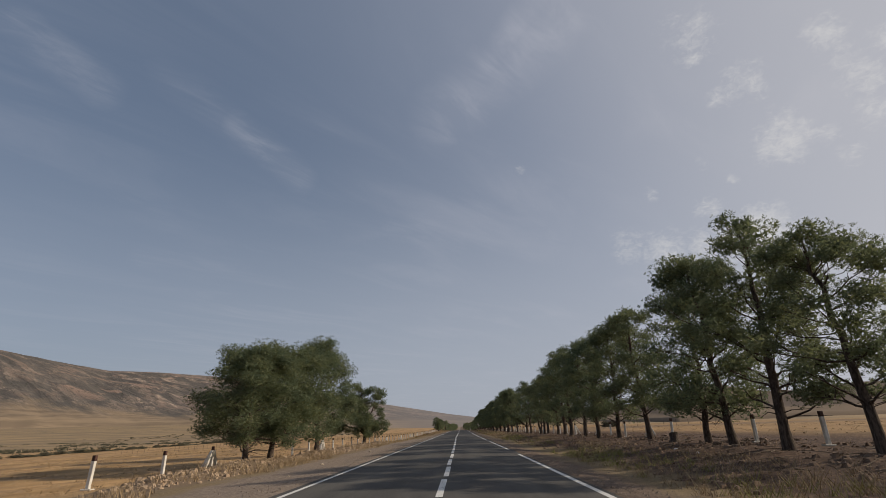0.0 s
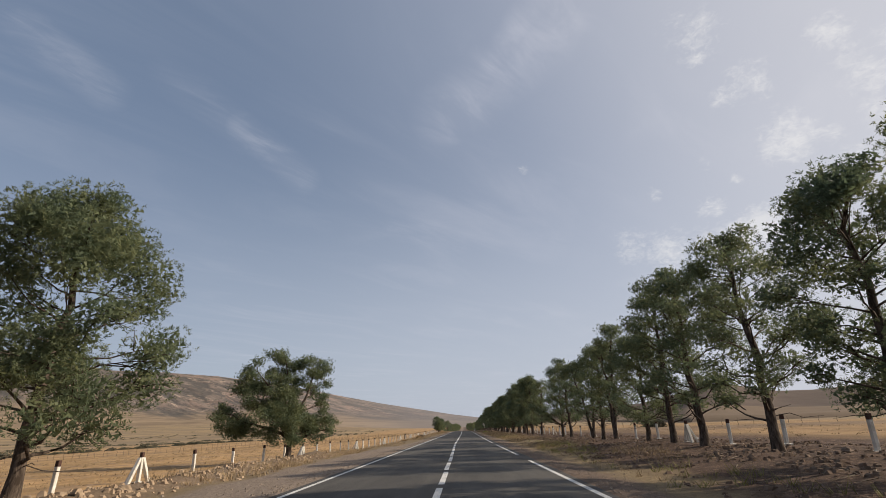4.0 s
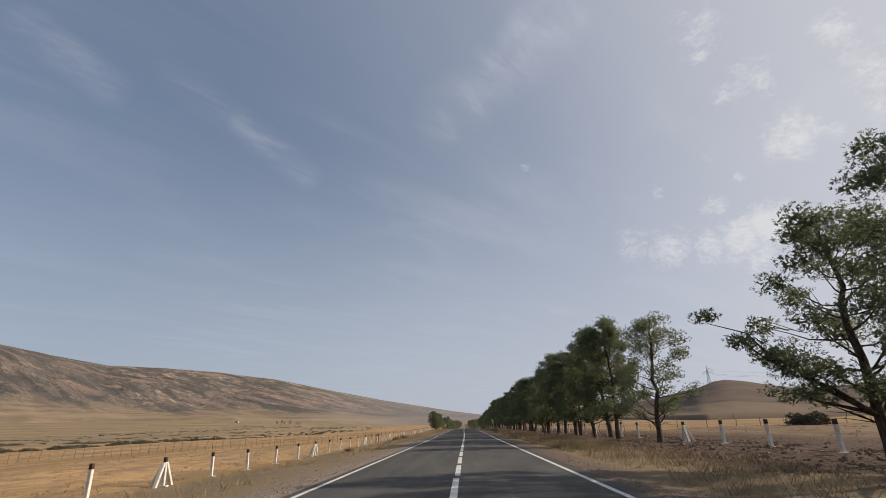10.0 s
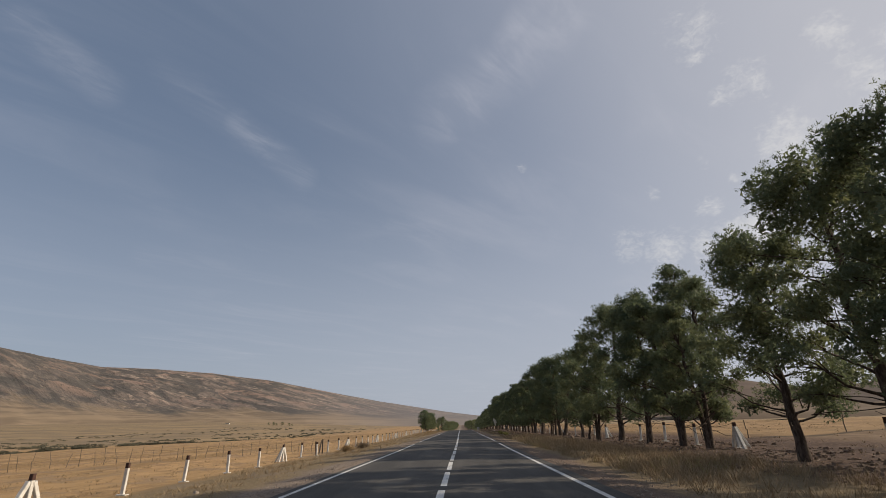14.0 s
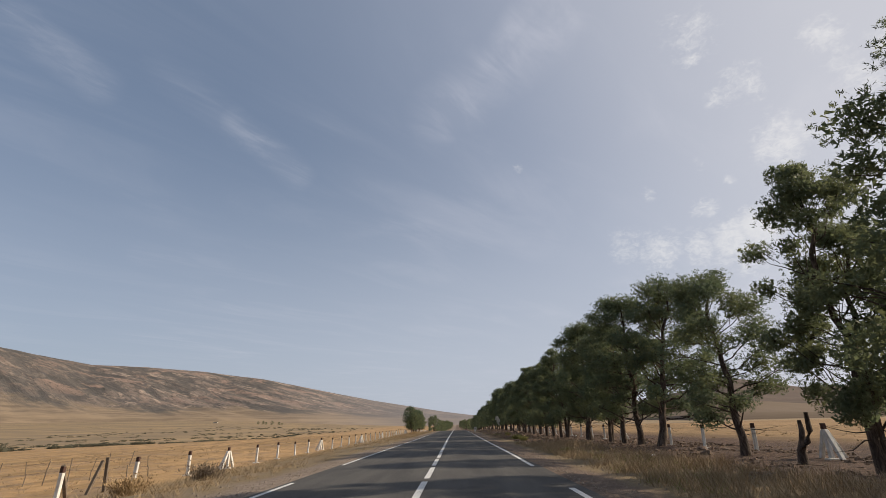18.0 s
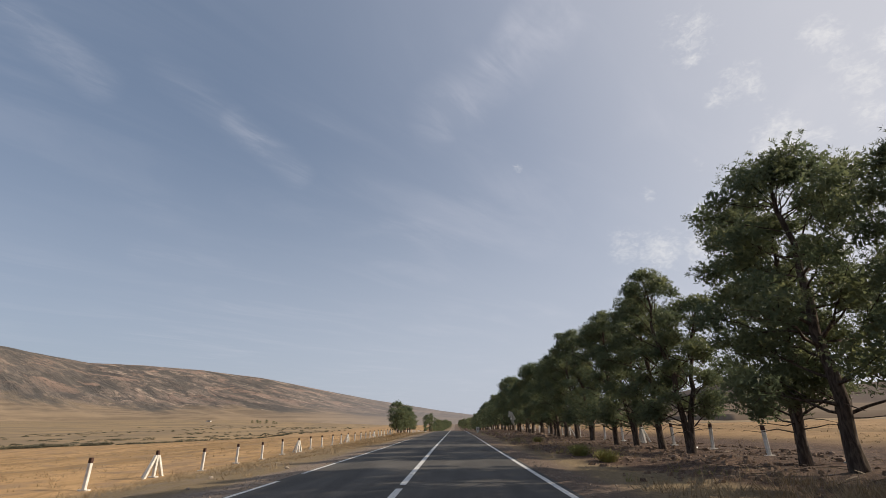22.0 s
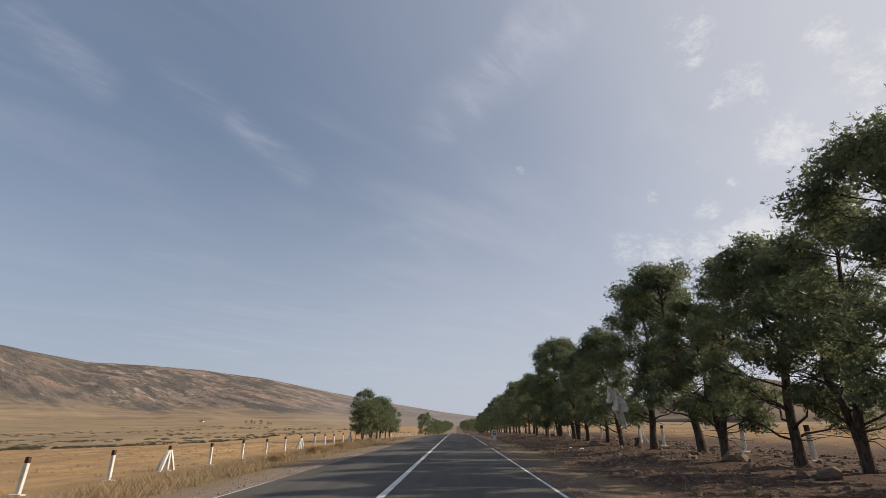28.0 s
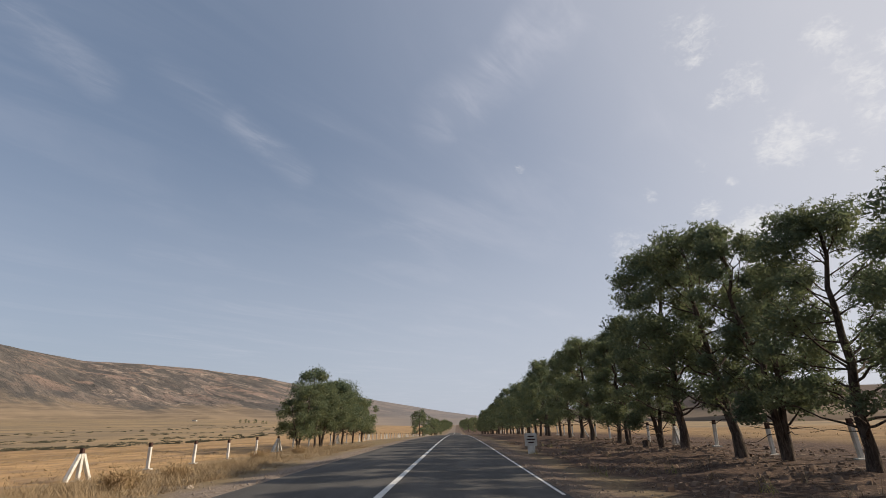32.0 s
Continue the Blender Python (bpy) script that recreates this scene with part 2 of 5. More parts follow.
def make_hill():
    m, n, sh = material("hill_slope", 0.95, 0.1)
    uv = n.add("ShaderNodeSeparateXYZ", {0: n.add("ShaderNodeUVMap", uv_map="slope").outputs[0]})
    u, s = uv.outputs[0], uv.outputs[1]
    fall = n.math("ADD", u, n.math("MULTIPLY", s, 0.42))     # the line of fall slants across the slope

    def grain(a, ka, b, kb, detail, rough=0.6, dist=0.4, third=0.0):
        v = n.add("ShaderNodeCombineXYZ", {0: n.math("MULTIPLY", a, ka), 1: n.math("MULTIPLY", b, kb), 2: third}).outputs[0]
        return n.noise(v, 1.0, detail, rough, dist)

    gully = grain(fall, 30.0, s, 8.0, 9.0, 0.66, 0.6)
    cover = grain(fall, 10.0, s, 5.5, 9.0, 0.68, 0.7, 4.0)
    blush = grain(fall, 16.0, s, 8.0, 9.0, 0.68, 0.7, 9.0)
    pale = grain(fall, 40.0, s, 15.0, 8.0, 0.66, 0.6, 2.0)
    bands = grain(u, 6.0, s, 34.0, 6.0, 0.6, 0.5, 6.0)
    dots = grain(u, 120.0, s, 44.0, 4.0, 0.75, 0.2, 1.0)
    c = n.mix(n.ramp(gully, 0.40, 0.60), (0.098, 0.088, 0.082), (0.212, 0.170, 0.142))
    c = n.mix(n.ramp(cover, 0.46, 0.56, 0, 0.75), c, (0.080, 0.076, 0.070))
    c = n.mix(n.math("MULTIPLY", n.ramp(blush, 0.50, 0.60, 0, 0.75), n.ramp(s, 0.25, 0.55)), c, (0.300, 0.208, 0.162))
    c = n.mix(n.math("MULTIPLY", n.ramp(pale, 0.54, 0.64, 0, 0.85), n.ramp(cover, 0.58, 0.46)), c, (0.400, 0.310, 0.240))
    c = n.mix(n.ramp(n.math("ADD", u, n.math("MULTIPLY", n.math("SUBTRACT", cover, 0.5), 1.2)), -0.66, -0.86, 0, 0.45), c, (0.095, 0.088, 0.080))
    c = n.mix(n.math("MULTIPLY", n.ramp(dots, 0.54, 0.62, 0, 0.65), n.ramp(s, 0.16, 0.34)), c, (0.066, 0.062, 0.052))
    # straw-coloured foot of the slope
    low = n.math("ADD", s, n.math("MULTIPLY", n.math("SUBTRACT", cover, 0.5), 0.5))
    straw = n.mix(n.ramp(bands, 0.42, 0.62), (0.265, 0.200, 0.135), (0.180, 0.138, 0.098))
    c = n.mix(n.ramp(low, 0.36, 0.18, 0, 1.0), c, straw)
    # distance haze put into the slope's colour: greyer towards the far end
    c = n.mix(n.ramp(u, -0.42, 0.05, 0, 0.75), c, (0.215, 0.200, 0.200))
    dress(n, sh, c, n.math("MULTIPLY", n.math("ADD", gully, n.math("MULTIPLY", pale, 0.5)), n.ramp(s, 0.14, 0.40)), 0.8, 18.0)
    return m


def make_turned_hill():
    m, n, sh = material("ploughed_hill", 0.95, 0.1)
    p = place(n)
    tilth = n.noise(n.scaled(p, (0.004, 0.010, 0.03)), 1.0, 7.0, 0.62, 0.6)
    plot = n.noise(n.scaled(p, (0.0025, 0.004, 0.02)), 1.0, 3.0, 0.5, 0.3)
    c = n.mix(n.ramp(tilth, 0.4, 0.62), (0.076, 0.060, 0.054), (0.122, 0.093, 0.077))
    c = n.mix(n.ramp(plot, 0.5, 0.53, 0, 0.5), c, (0.160, 0.120, 0.092))
    z = n.add("ShaderNodeSeparateXYZ", {0: p}).outputs[2]
    c = n.mix(n.ramp(n.math("ADD", z, n.math("MULTIPLY", n.math("SUBTRACT", plot, 0.5), 60.0)), 24.0, 20.0, 0, 0.7), c, (0.215, 0.160, 0.108))
    dress(n, sh, c, tilth, 0.6, 6.0)
    return m


def make_bark():
    m, n, sh = material("pine_bark", 0.95, 0.1)
    p = place(n)
    ridge = n.noise(n.scaled(p, (14, 14, 3.5)), 1.0, 4.0, 0.65, 0.5)
    dress(n, sh, n.mix(n.ramp(ridge, 0.35, 0.7), (0.045, 0.034, 0.027), (0.135, 0.105, 0.085)), ridge, 0.8, 0.04)
    return m


def make_needles(name, a, b, c2):
    m, n, sh = material(name, 0.6, 0.25)
    p = place(n)
    rnd = n.add("ShaderNodeObjectInfo").outputs["Random"]
    isl = n.add("ShaderNodeNewGeometry").outputs["Random Per Island"]
    clump = n.noise(p, 1.1, 3.0, 0.6)
    c = n.mix(n.ramp(clump, 0.35, 0.65), a, b)
    c = n.mix(n.math("MULTIPLY", isl, 0.55), c, c2)
    c = n.mix(n.math("MULTIPLY", rnd, 0.35), c, b)
    n.tree.links.new(c, sh.inputs["Base Color"])
    # needles let some light through
    trans = n.add("ShaderNodeBsdfTranslucent", {0: c})
    both = n.add("ShaderNodeMixShader", {0: 0.50, 1: sh.outputs[0], 2: trans.outputs[0]})
    out = [k for k in m.node_tree.nodes if k.type == "OUTPUT_MATERIAL"][0]
    n.tree.links.new(both.outputs[0], out.inputs[0])
    return m


def make_plain(name, a, b, scale=6.0, rough=0.8, bump=0.3, pieces=0.0):
    m, n, sh = material(name, rough, 0.3)
    p = place(n)
    v = n.noise(p, scale, 5.0, 0.65)
    rnd = n.add("ShaderNodeObjectInfo").outputs["Random"]
    c = n.mix(n.ramp(v, 0.35, 0.7), a, b)
    c = n.mix(n.math("MULTIPLY", rnd, 0.3), c, b)
    if pieces:
        c = n.mix(n.math("MULTIPLY", n.add("ShaderNodeNewGeometry").outputs["Random Per Island"], pieces), c, b)
    dress(n, sh, c, v, bump, 0.01)
    return m


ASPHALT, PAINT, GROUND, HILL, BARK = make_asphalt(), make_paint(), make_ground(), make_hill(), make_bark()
TURNED = make_turned_hill()
NEEDLES = make_needles("pine_needles", (0.106, 0.145, 0.088), (0.204, 0.218, 0.100), (0.086, 0.118, 0.081))
WHITE = make_plain("whitewash", (0.70, 0.68, 0.63), (0.47, 0.43, 0.37), 5.0)
TAR = make_plain("dark_red_band", (0.040, 0.020, 0.016), (0.075, 0.038, 0.028), 9.0)
GREY_WOOD = make_plain("weathered_wood", (0.115, 0.085, 0.060), (0.20, 0.155, 0.11), 12.0)
STONE = make_plain("field_stone", (0.42, 0.35, 0.27), (0.28, 0.22, 0.165), 4.0, 0.95, 0.6)
GRASS = make_plain("dry_grass", (0.39, 0.290, 0.170), (0.24, 0.170, 0.098), 0.8, 0.9, 0.0, 0.6)
GREEN_GRASS = make_plain("green_grass", (0.17, 0.18, 0.055), (0.28, 0.24, 0.08), 0.8, 0.9, 0.0)
SCRUB = make_plain("scrub", (0.070, 0.070, 0.048), (0.120, 0.110, 0.074), 0.8, 0.95, 0.0)
ROCK = make_plain("brown_rock", (0.210, 0.150, 0.112), (0.135, 0.094, 0.070), 5.0, 0.95, 0.7)
CLOD = make_plain("earth_clod", (0.095, 0.060, 0.042), (0.20, 0.140, 0.100), 1.5, 0.98, 0.3, 0.8)
WEED = make_plain("dry_weed", (0.42, 0.295, 0.155), (0.27, 0.18, 0.095), 3.0, 0.9, 0.0)
STEEL = make_plain("galvanised_steel", (0.20, 0.20, 0.21), (0.14, 0.14, 0.15), 2.0, 0.6, 0.0)
RUBBLE = make_plain("tan_rubble", (0.19, 0.130, 0.086), (0.36, 0.270, 0.185), 2.0, 0.98, 0.4, 0.7)
PEBBLE = make_plain("grey_brown_gravel", (0.30, 0.24, 0.185), (0.19, 0.148, 0.114), 3.0, 0.95, 0.2, 0.7)
CLOTH = make_plain("dirty_sacking", (0.74, 0.69, 0.58), (0.55, 0.50, 0.41), 7.0, 0.9, 0.5)
WIRE = make_plain("rusty_wire", (0.10, 0.075, 0.06), (0.16, 0.11, 0.08), 20.0, 0.7, 0.0)
PLASTIC = make_plain("white_plastic", (0.75, 0.75, 0.74), (0.6, 0.6, 0.6), 9.0, 0.5, 0.2)


# ---- shapes of the land ----
def lerp(v, table):
    return float(np.interp(v, [a for a, _ in table], [b for _, b in table]))


def step(v, a, b):
    t = min(1.0, max(0.0, (v - a) / (b - a)))
    return t * t * (3 - 2 * t)


def road_z(y):
    """The road is level, then goes down behind a crest."""
    return -2.6 * step(y, 232, 470) + 1.6 * step(y, 560, 1400)


LEFT_Z = [(-40, -0.40), (0, -0.36), (48, -0.47), (75, -0.72), (91, -0.81), (146, -0.70), (172, -0.63), (203, -0.45), (222, -0.33), (300, -0.4)]
RIGHT_Z = [(-40, 0.3), (16, 0.30), (50, 0.2), (76, 0.08), (122, -0.03), (145, -0.05), (175, -0.05), (192, 0.0), (211, 0.1), (300, 0.1)]


def land_z(x, y, rough=True):
    z = road_z(y)
    a = abs(x)
    out = lerp(y, LEFT_Z) if x < 0 else lerp(y, RIGHT_Z)
    z += -0.10 * step(a, 3.0, 4.6) + (out + 0.10) * step(a, 4.2, 11.5)
    if x < 0:
        z += -1.9 * step(a, 13, 120)
    else:
        z += 0.40 * step(a, 14, 30) + 0.9 * step(a, 30, 300)
    r = math.hypot(x, y)
    west = 0.14 + 0.86 * step(-x / (r + 1), 0.0, 0.5) if x < 0 else 0.14 + 0.26 * step(x / (r + 1), 0.0, 0.4)
    z += 34 * step(r, 420, 1750) * west
    if x < 0 and 8 < y < 72:
        # the rubble bank by the fence
        ridge = step(y, 10, 18) * step(y, 70, 60) * step(a, 7.4, 8.9) * step(a, 10.6, 9.2)
        z += ridge * (0.26 + 0.22 * noise.noise((x * 0.8, y * 0.45, 12.0)) + 0.10 * noise.noise((x * 2.4, y * 2.1, 15.0)))
    if rough and a > 3.4:
        k = step(a, 3.4, 6.0)
        z += k * 0.10 * noise.noise((x * 0.35, y * 0.35, 3.0)) + k * 0.035 * noise.noise((x * 1.3, y * 1.3, 8.0))
        if x > 0:
            # turned earth round the trunks
            z += 0.10 * step(a, 6.5, 8.5) * step(a, 14.5, 12.5) * noise.noise((x * 0.9, y * 0.6, 31.0))
        z += step(a, 60, 200) * 1.2 * noise.noise((x * 0.012, y * 0.012, 5.0))
    return z


def mesh_object(name, verts, faces, mat, parent=None, label="", smooth=False):
    me = bpy.data.meshes.new(name)
    me.from_pydata(verts, [], faces)
    me.update()
    if smooth:
        me.polygons.foreach_set("use_smooth", [True] * len(me.polygons))
    me.materials.append(mat)
    ob = new(name, me)
    ob.parent = parent
    if label:
        ob["label"] = label
    return ob


def part(name, bm, mat, parent=None, label="", smooth=False):
    me = bpy.data.meshes.new(name)
    for f in bm.faces:
        f.smooth = smooth
    bm.to_mesh(me)
    bm.free()
    me.materials.append(mat)
    ob = new(name, me)
    ob.parent = parent
    if label:
        ob["label"] = label
    return ob


def grid(name, xs, ys, z, mat, label):
    verts = [(x, y, z(x, y)) for y in ys for x in xs]
    w = len(xs)
    faces = [(j * w + i, j * w + i + 1, (j + 1) * w + i + 1, (j + 1) * w + i) for j in range(len(ys) - 1) for i in range(w - 1)]
    return tagged(mesh_object(name, verts, faces, mat, smooth=True), label, name, kind="structure")


def spread(a, b, first, grow):
    out, v, s = [a], a, first
    while v < b:
        v = min(b, v + s)
        out.append(v)
        s *= grow
    return out


near_x = [i * 0.5 for i in range(-36, 37)]
far_x = spread(18.0, 4600.0, 0.6, 1.16)[1:]
GX = [-v for v in reversed(far_x)] + near_x + far_x
GY = [-v for v in reversed(spread(12.0, 1500.0, 2.0, 1.3)[1:])] + [-12 + 0.75 * i for i in range(410)] + spread(295.5, 4700.0, 1.0, 1.10)[1:]
# the sheet dips just under the road's slab
ground = grid("ground", GX, GY, lambda x, y: land_z(x, y) - (0.07 if abs(x) < 3.3 else 0.0), GROUND, "dry straw field and gravel verges beside the road")

ROAD_HALF = 3.34
ry = [-40 + 4 * i for i in range(190)] + spread(716, 1500, 8, 1.15)
rv, rf = [], []
for y in ry:
    for x, dz in ((-ROAD_HALF, -0.12), (-ROAD_HALF, -0.045), (-1.6, -0.012), (0.0, 0.0), (1.6, -0.012), (ROAD_HALF, -0.045), (ROAD_HALF, -0.12)):
        wide = 0.22 * step(y, 120, 200) if abs(x) > 3 else 0.0
        rv.append((x + math.copysign(wide, x) + 0.03 * noise.noise((x, y * 0.4, 1.0)) * (abs(x) > 3), y, road_z(y) + dz))
for j in range(len(ry) - 1):
    for i in range(6):
        rf.append((j * 7 + i, j * 7 + i + 1, (j + 1) * 7 + i + 1, (j + 1) * 7 + i))
road = tagged(mesh_object("road", rv, rf, ASPHALT), "dark grey two-lane asphalt road with shade across it", "road", kind="structure")


def road_top(x, y):
    return road_z(y) - 0.014 * abs(x)


# the painted lines wander a little from side to side
LEFT_LINE = [(0, -3.03), (118, -3.03), (137, -3.20), (170, -3.18), (198, -3.42), (260, -3.42)]
MID_LINE = [(0, 0.15), (24, 0.14), (48, 0.06), (66, -0.08), (90, 0.0), (117, 0.07), (136, 0.06), (167, -0.07), (260, -0.07)]
RIGHT_LINE = [(0, 3.10), (26, 3.12), (49, 2.98), (68, 2.88), (117, 2.92), (136, 3.11), (170, 3.13), (198, 3.20), (260, 3.20)]


def strip(name, table, width, y0, y1, label):
    n_ = max(1, int((y1 - y0) / 3))
    verts, faces = [], []
    for i in range(n_ + 1):
        y = y0 + (y1 - y0) * i / n_
        x = lerp(y, table)
        for s in (-0.5, 0.5):
            verts.append((x + s * width * (1 + 0.06 * noise.noise((x * 7, y * 2.3, s))), y, road_top(x, y) + 0.006))
        if i:
            k = 2 * i
            faces.append((k - 2, k - 1, k + 1, k))
    return mesh_object(name, verts, faces, PAINT, road, label)


# edge lines, broken where the paint is gone, and the centre line: dashes, then one solid line
for a, b in ((-38, 23.7), (28.5, 44.8), (49.0, 62.8), (67.6, 124.9), (130.4, 205.7), (210.4, 560)):
    strip("edge_line", RIGHT_LINE, 0.12, a, b, "white painted edge line")
for a, b in ((-38, 127), (132.5, 152), (154, 560)):
    strip("edge_line", LEFT_LINE, 0.11, a, b, "white painted edge line, worn")
strip("centre_line", MID_LINE, 0.14, 150.3, 560.0, "solid white centre line")
dash = None
for k in range(-30, 15):
    y = 93.3 + 3.91 * k
    if dash is None:
        dash = strip("centre_dash", [(0, 0.0)], 0.135, -1.62, 1.62, "white painted dash")
        for v in dash.data.vertices:
            v.co.z = 0.006
        d_ob = dash
    else:
        d_ob = dash.copy()
        scene.collection.objects.link(d_ob)
    d_ob.location = (lerp(y, MID_LINE) + 0.012 * math.sin(k * 3.1), y, 0)

# ---- hills ----
def hill(name, crest, foot, depth, us, label, mat):
    """A ridge seen along the valley: crest and foot give rise over distance for each bearing u."""
    verts, faces, uvs = [], [], []
    steps = 60
    for u in us:
        far = lerp(u, depth)
        zc, zf = lerp(u, crest) * far, lerp(u, foot) * far * 0.6
        for j in range(steps + 1):
            s = 1.35 * j / steps
            y = far * (0.52 + 0.48 * s)
            x = u * y
            if s <= 1:
                z = -30 + (zf + 30) * step(s, 0.0, 0.14) + (zc - zf) * (0.12 * s + 0.88 * step(s, 0.08, 1.06) / step(1.0, 0.08, 1.06))
            else:
                z = zc * (1 - 0.5 * (s - 1))
            amp = zc * (0.060 * math.sin(min(1.0, s) * math.pi) + 0.005)
            # spurs and gullies that slant down the slope
            c = u + 0.42 * s
            a = 0.8 * noise.noise((u * 5, s * 1.5, 7.0)) + 0.6 * (0.3 - abs(noise.noise((c * 14, s * 3.2, 2.0)))) + 0.35 * (0.3 - abs(noise.noise((c * 32, s * 6, 6.0)))) + 0.12 * noise.noise((c * 60, s * 14, 9.0))
            verts.append((x, y + 56, z + EYE + amp * a))
            uvs.append((u, s))
    w = steps + 1
    for i in range(len(us) - 1):
        for j in range(steps):
            faces.append((i * w + j, (i + 1) * w + j, (i + 1) * w + j + 1, i * w + j + 1))
    ob = mesh_object(name, verts, faces, mat, smooth=True)
    layer = ob.data.uv_layers.new(name="slope")
    ids = np.empty(len(ob.data.loops), dtype=np.int32)
    ob.data.loops.foreach_get("vertex_index", ids)
    layer.data.foreach_set("uv", np.array(uvs)[ids].ravel())
    return tagged(ob, label, "hill", kind="structure")


def span(a, b, n_):
    return [a + (b - a) * i / n_ for i in range(n_ + 1)]


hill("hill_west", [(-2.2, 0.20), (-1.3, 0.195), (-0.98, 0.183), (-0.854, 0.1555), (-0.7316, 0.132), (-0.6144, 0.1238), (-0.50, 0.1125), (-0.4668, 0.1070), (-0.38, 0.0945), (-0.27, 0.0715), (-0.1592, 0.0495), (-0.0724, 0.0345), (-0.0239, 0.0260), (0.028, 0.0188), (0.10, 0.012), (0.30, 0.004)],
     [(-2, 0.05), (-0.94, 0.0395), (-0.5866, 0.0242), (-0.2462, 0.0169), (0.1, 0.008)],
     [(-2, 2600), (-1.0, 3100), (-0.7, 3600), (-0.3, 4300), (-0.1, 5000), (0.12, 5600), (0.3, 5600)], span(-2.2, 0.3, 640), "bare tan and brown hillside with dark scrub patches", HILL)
hill("hill_east", [(0.12, 0.018), (0.2, 0.025), (0.35, 0.036), (0.4551, 0.0582), (0.4841, 0.0681), (0.5064, 0.0707), (0.5381, 0.0677), (0.5794, 0.0603), (0.6278, 0.0527), (0.6972, 0.053), (0.7406, 0.0561), (0.8158, 0.0657), (2.2, 0.07)],
     [(0.1, 0.004), (1, 0.008), (2.2, 0.008)], [(0.1, 3000), (0.3, 1500), (0.45, 1000), (1.0, 900), (2.2, 800)], span(0.12, 2.2, 200), "low brown ploughed hill beyond the field", TURNED)


# ---- trees ----
def tube(verts, faces, pts, radii, sides=7):
    base = len(verts)
    for i, (p, r) in enumerate(zip(pts, radii)):
        d = (pts[min(i + 1, len(pts) - 1)] - pts[max(i - 1, 0)]).normalized()
        a = d.orthogonal().normalized()
        b = d.cross(a)
        for k in range(sides):
            t = 2 * math.pi * k / sides
            verts.append(p + (a * math.cos(t) + b * math.sin(t)) * r)
    for i in range(len(pts) - 1):
        for k in range(sides):
            q = base + i * sides
            faces.append((q + k, q + (k + 1) % sides, q + sides + (k + 1) % sides, q + sides + k))


def bent(rnd, a, b, n_, wob, sag=0.0):
    d = (b - a).length
    out = []
    for i in range(n_ + 1):
        t = i / n_
        p = a.lerp(b, t) + Vector((rnd.uniform(-1, 1), rnd.uniform(-1, 1), rnd.uniform(-1, 1))) * wob * d * (0 < i < n_)
        p.z -= sag * d * math.sin(t * math.pi)
        out.append(p)
    return out


def sprays(c, d, length, nrs, slim):
    """One thin triangle at each point c along d."""
    n_ = len(c)
    D = d + nrs.normal(size=(n_, 3)) * 0.45
    D /= np.linalg.norm(D, axis=1)[:, None]
    L = length * (0.7 + 0.6 * nrs.rand(n_, 1))
    W = np.cross(D, nrs.normal(size=D.shape))
    W /= np.linalg.norm(W, axis=1)[:, None] + 1e-6
    W *= L * slim
    return np.stack([c - D * L * 0.5 - W, c - D * L * 0.5 + W, c + D * L * 0.5], axis=1).reshape(-1, 3)


def crown_mesh(P, R, blades, length, nrs, mat, core=None, out=None):
    """Tufts of needles round the points P, each a spray of R radius, over a denser core. out: the way each tuft faces."""
    nt = len(P) * blades
    c = np.repeat(P, blades, axis=0)
    r = np.repeat(R, blades)[:, None]
    d = nrs.normal(size=(nt, 3))
    d /= np.linalg.norm(d, axis=1)[:, None]
    if out is not None:
        d += np.repeat(out, blades, axis=0) * 0.55
        d /= np.linalg.norm(d, axis=1)[:, None]
    d[:, 2] = d[:, 2] * 0.85 + 0.22
    V = sprays(c + d * r * (0.25 + 0.75 * nrs.rand(nt, 1)), d, length, nrs, 0.14)
    if core is not None and len(core):
        V = np.concatenate([V, sprays(core, nrs.normal(size=core.shape), length * 2.2, nrs, 0.22)])
    nt = len(V) // 3
    me = bpy.data.meshes.new("crown")
    me.vertices.add(nt * 3)
    me.vertices.foreach_set("co", V.ravel())
    me.loops.add(nt * 3)
    me.loops.foreach_set("vertex_index", np.arange(nt * 3, dtype=np.int32))
    me.polygons.add(nt)
    me.polygons.foreach_set("loop_start", np.arange(0, nt * 3, 3, dtype=np.int32))
    me.update(calc_edges=True)
    me.materials.append(mat)
    return me


def ball(nrs, count, power, squash):
    d = nrs.normal(size=(count, 3))
    d /= np.linalg.norm(d, axis=1)[:, None]
    return d, d * nrs.rand(count, 1) ** power * np.array((1.12, 1.12, squash))


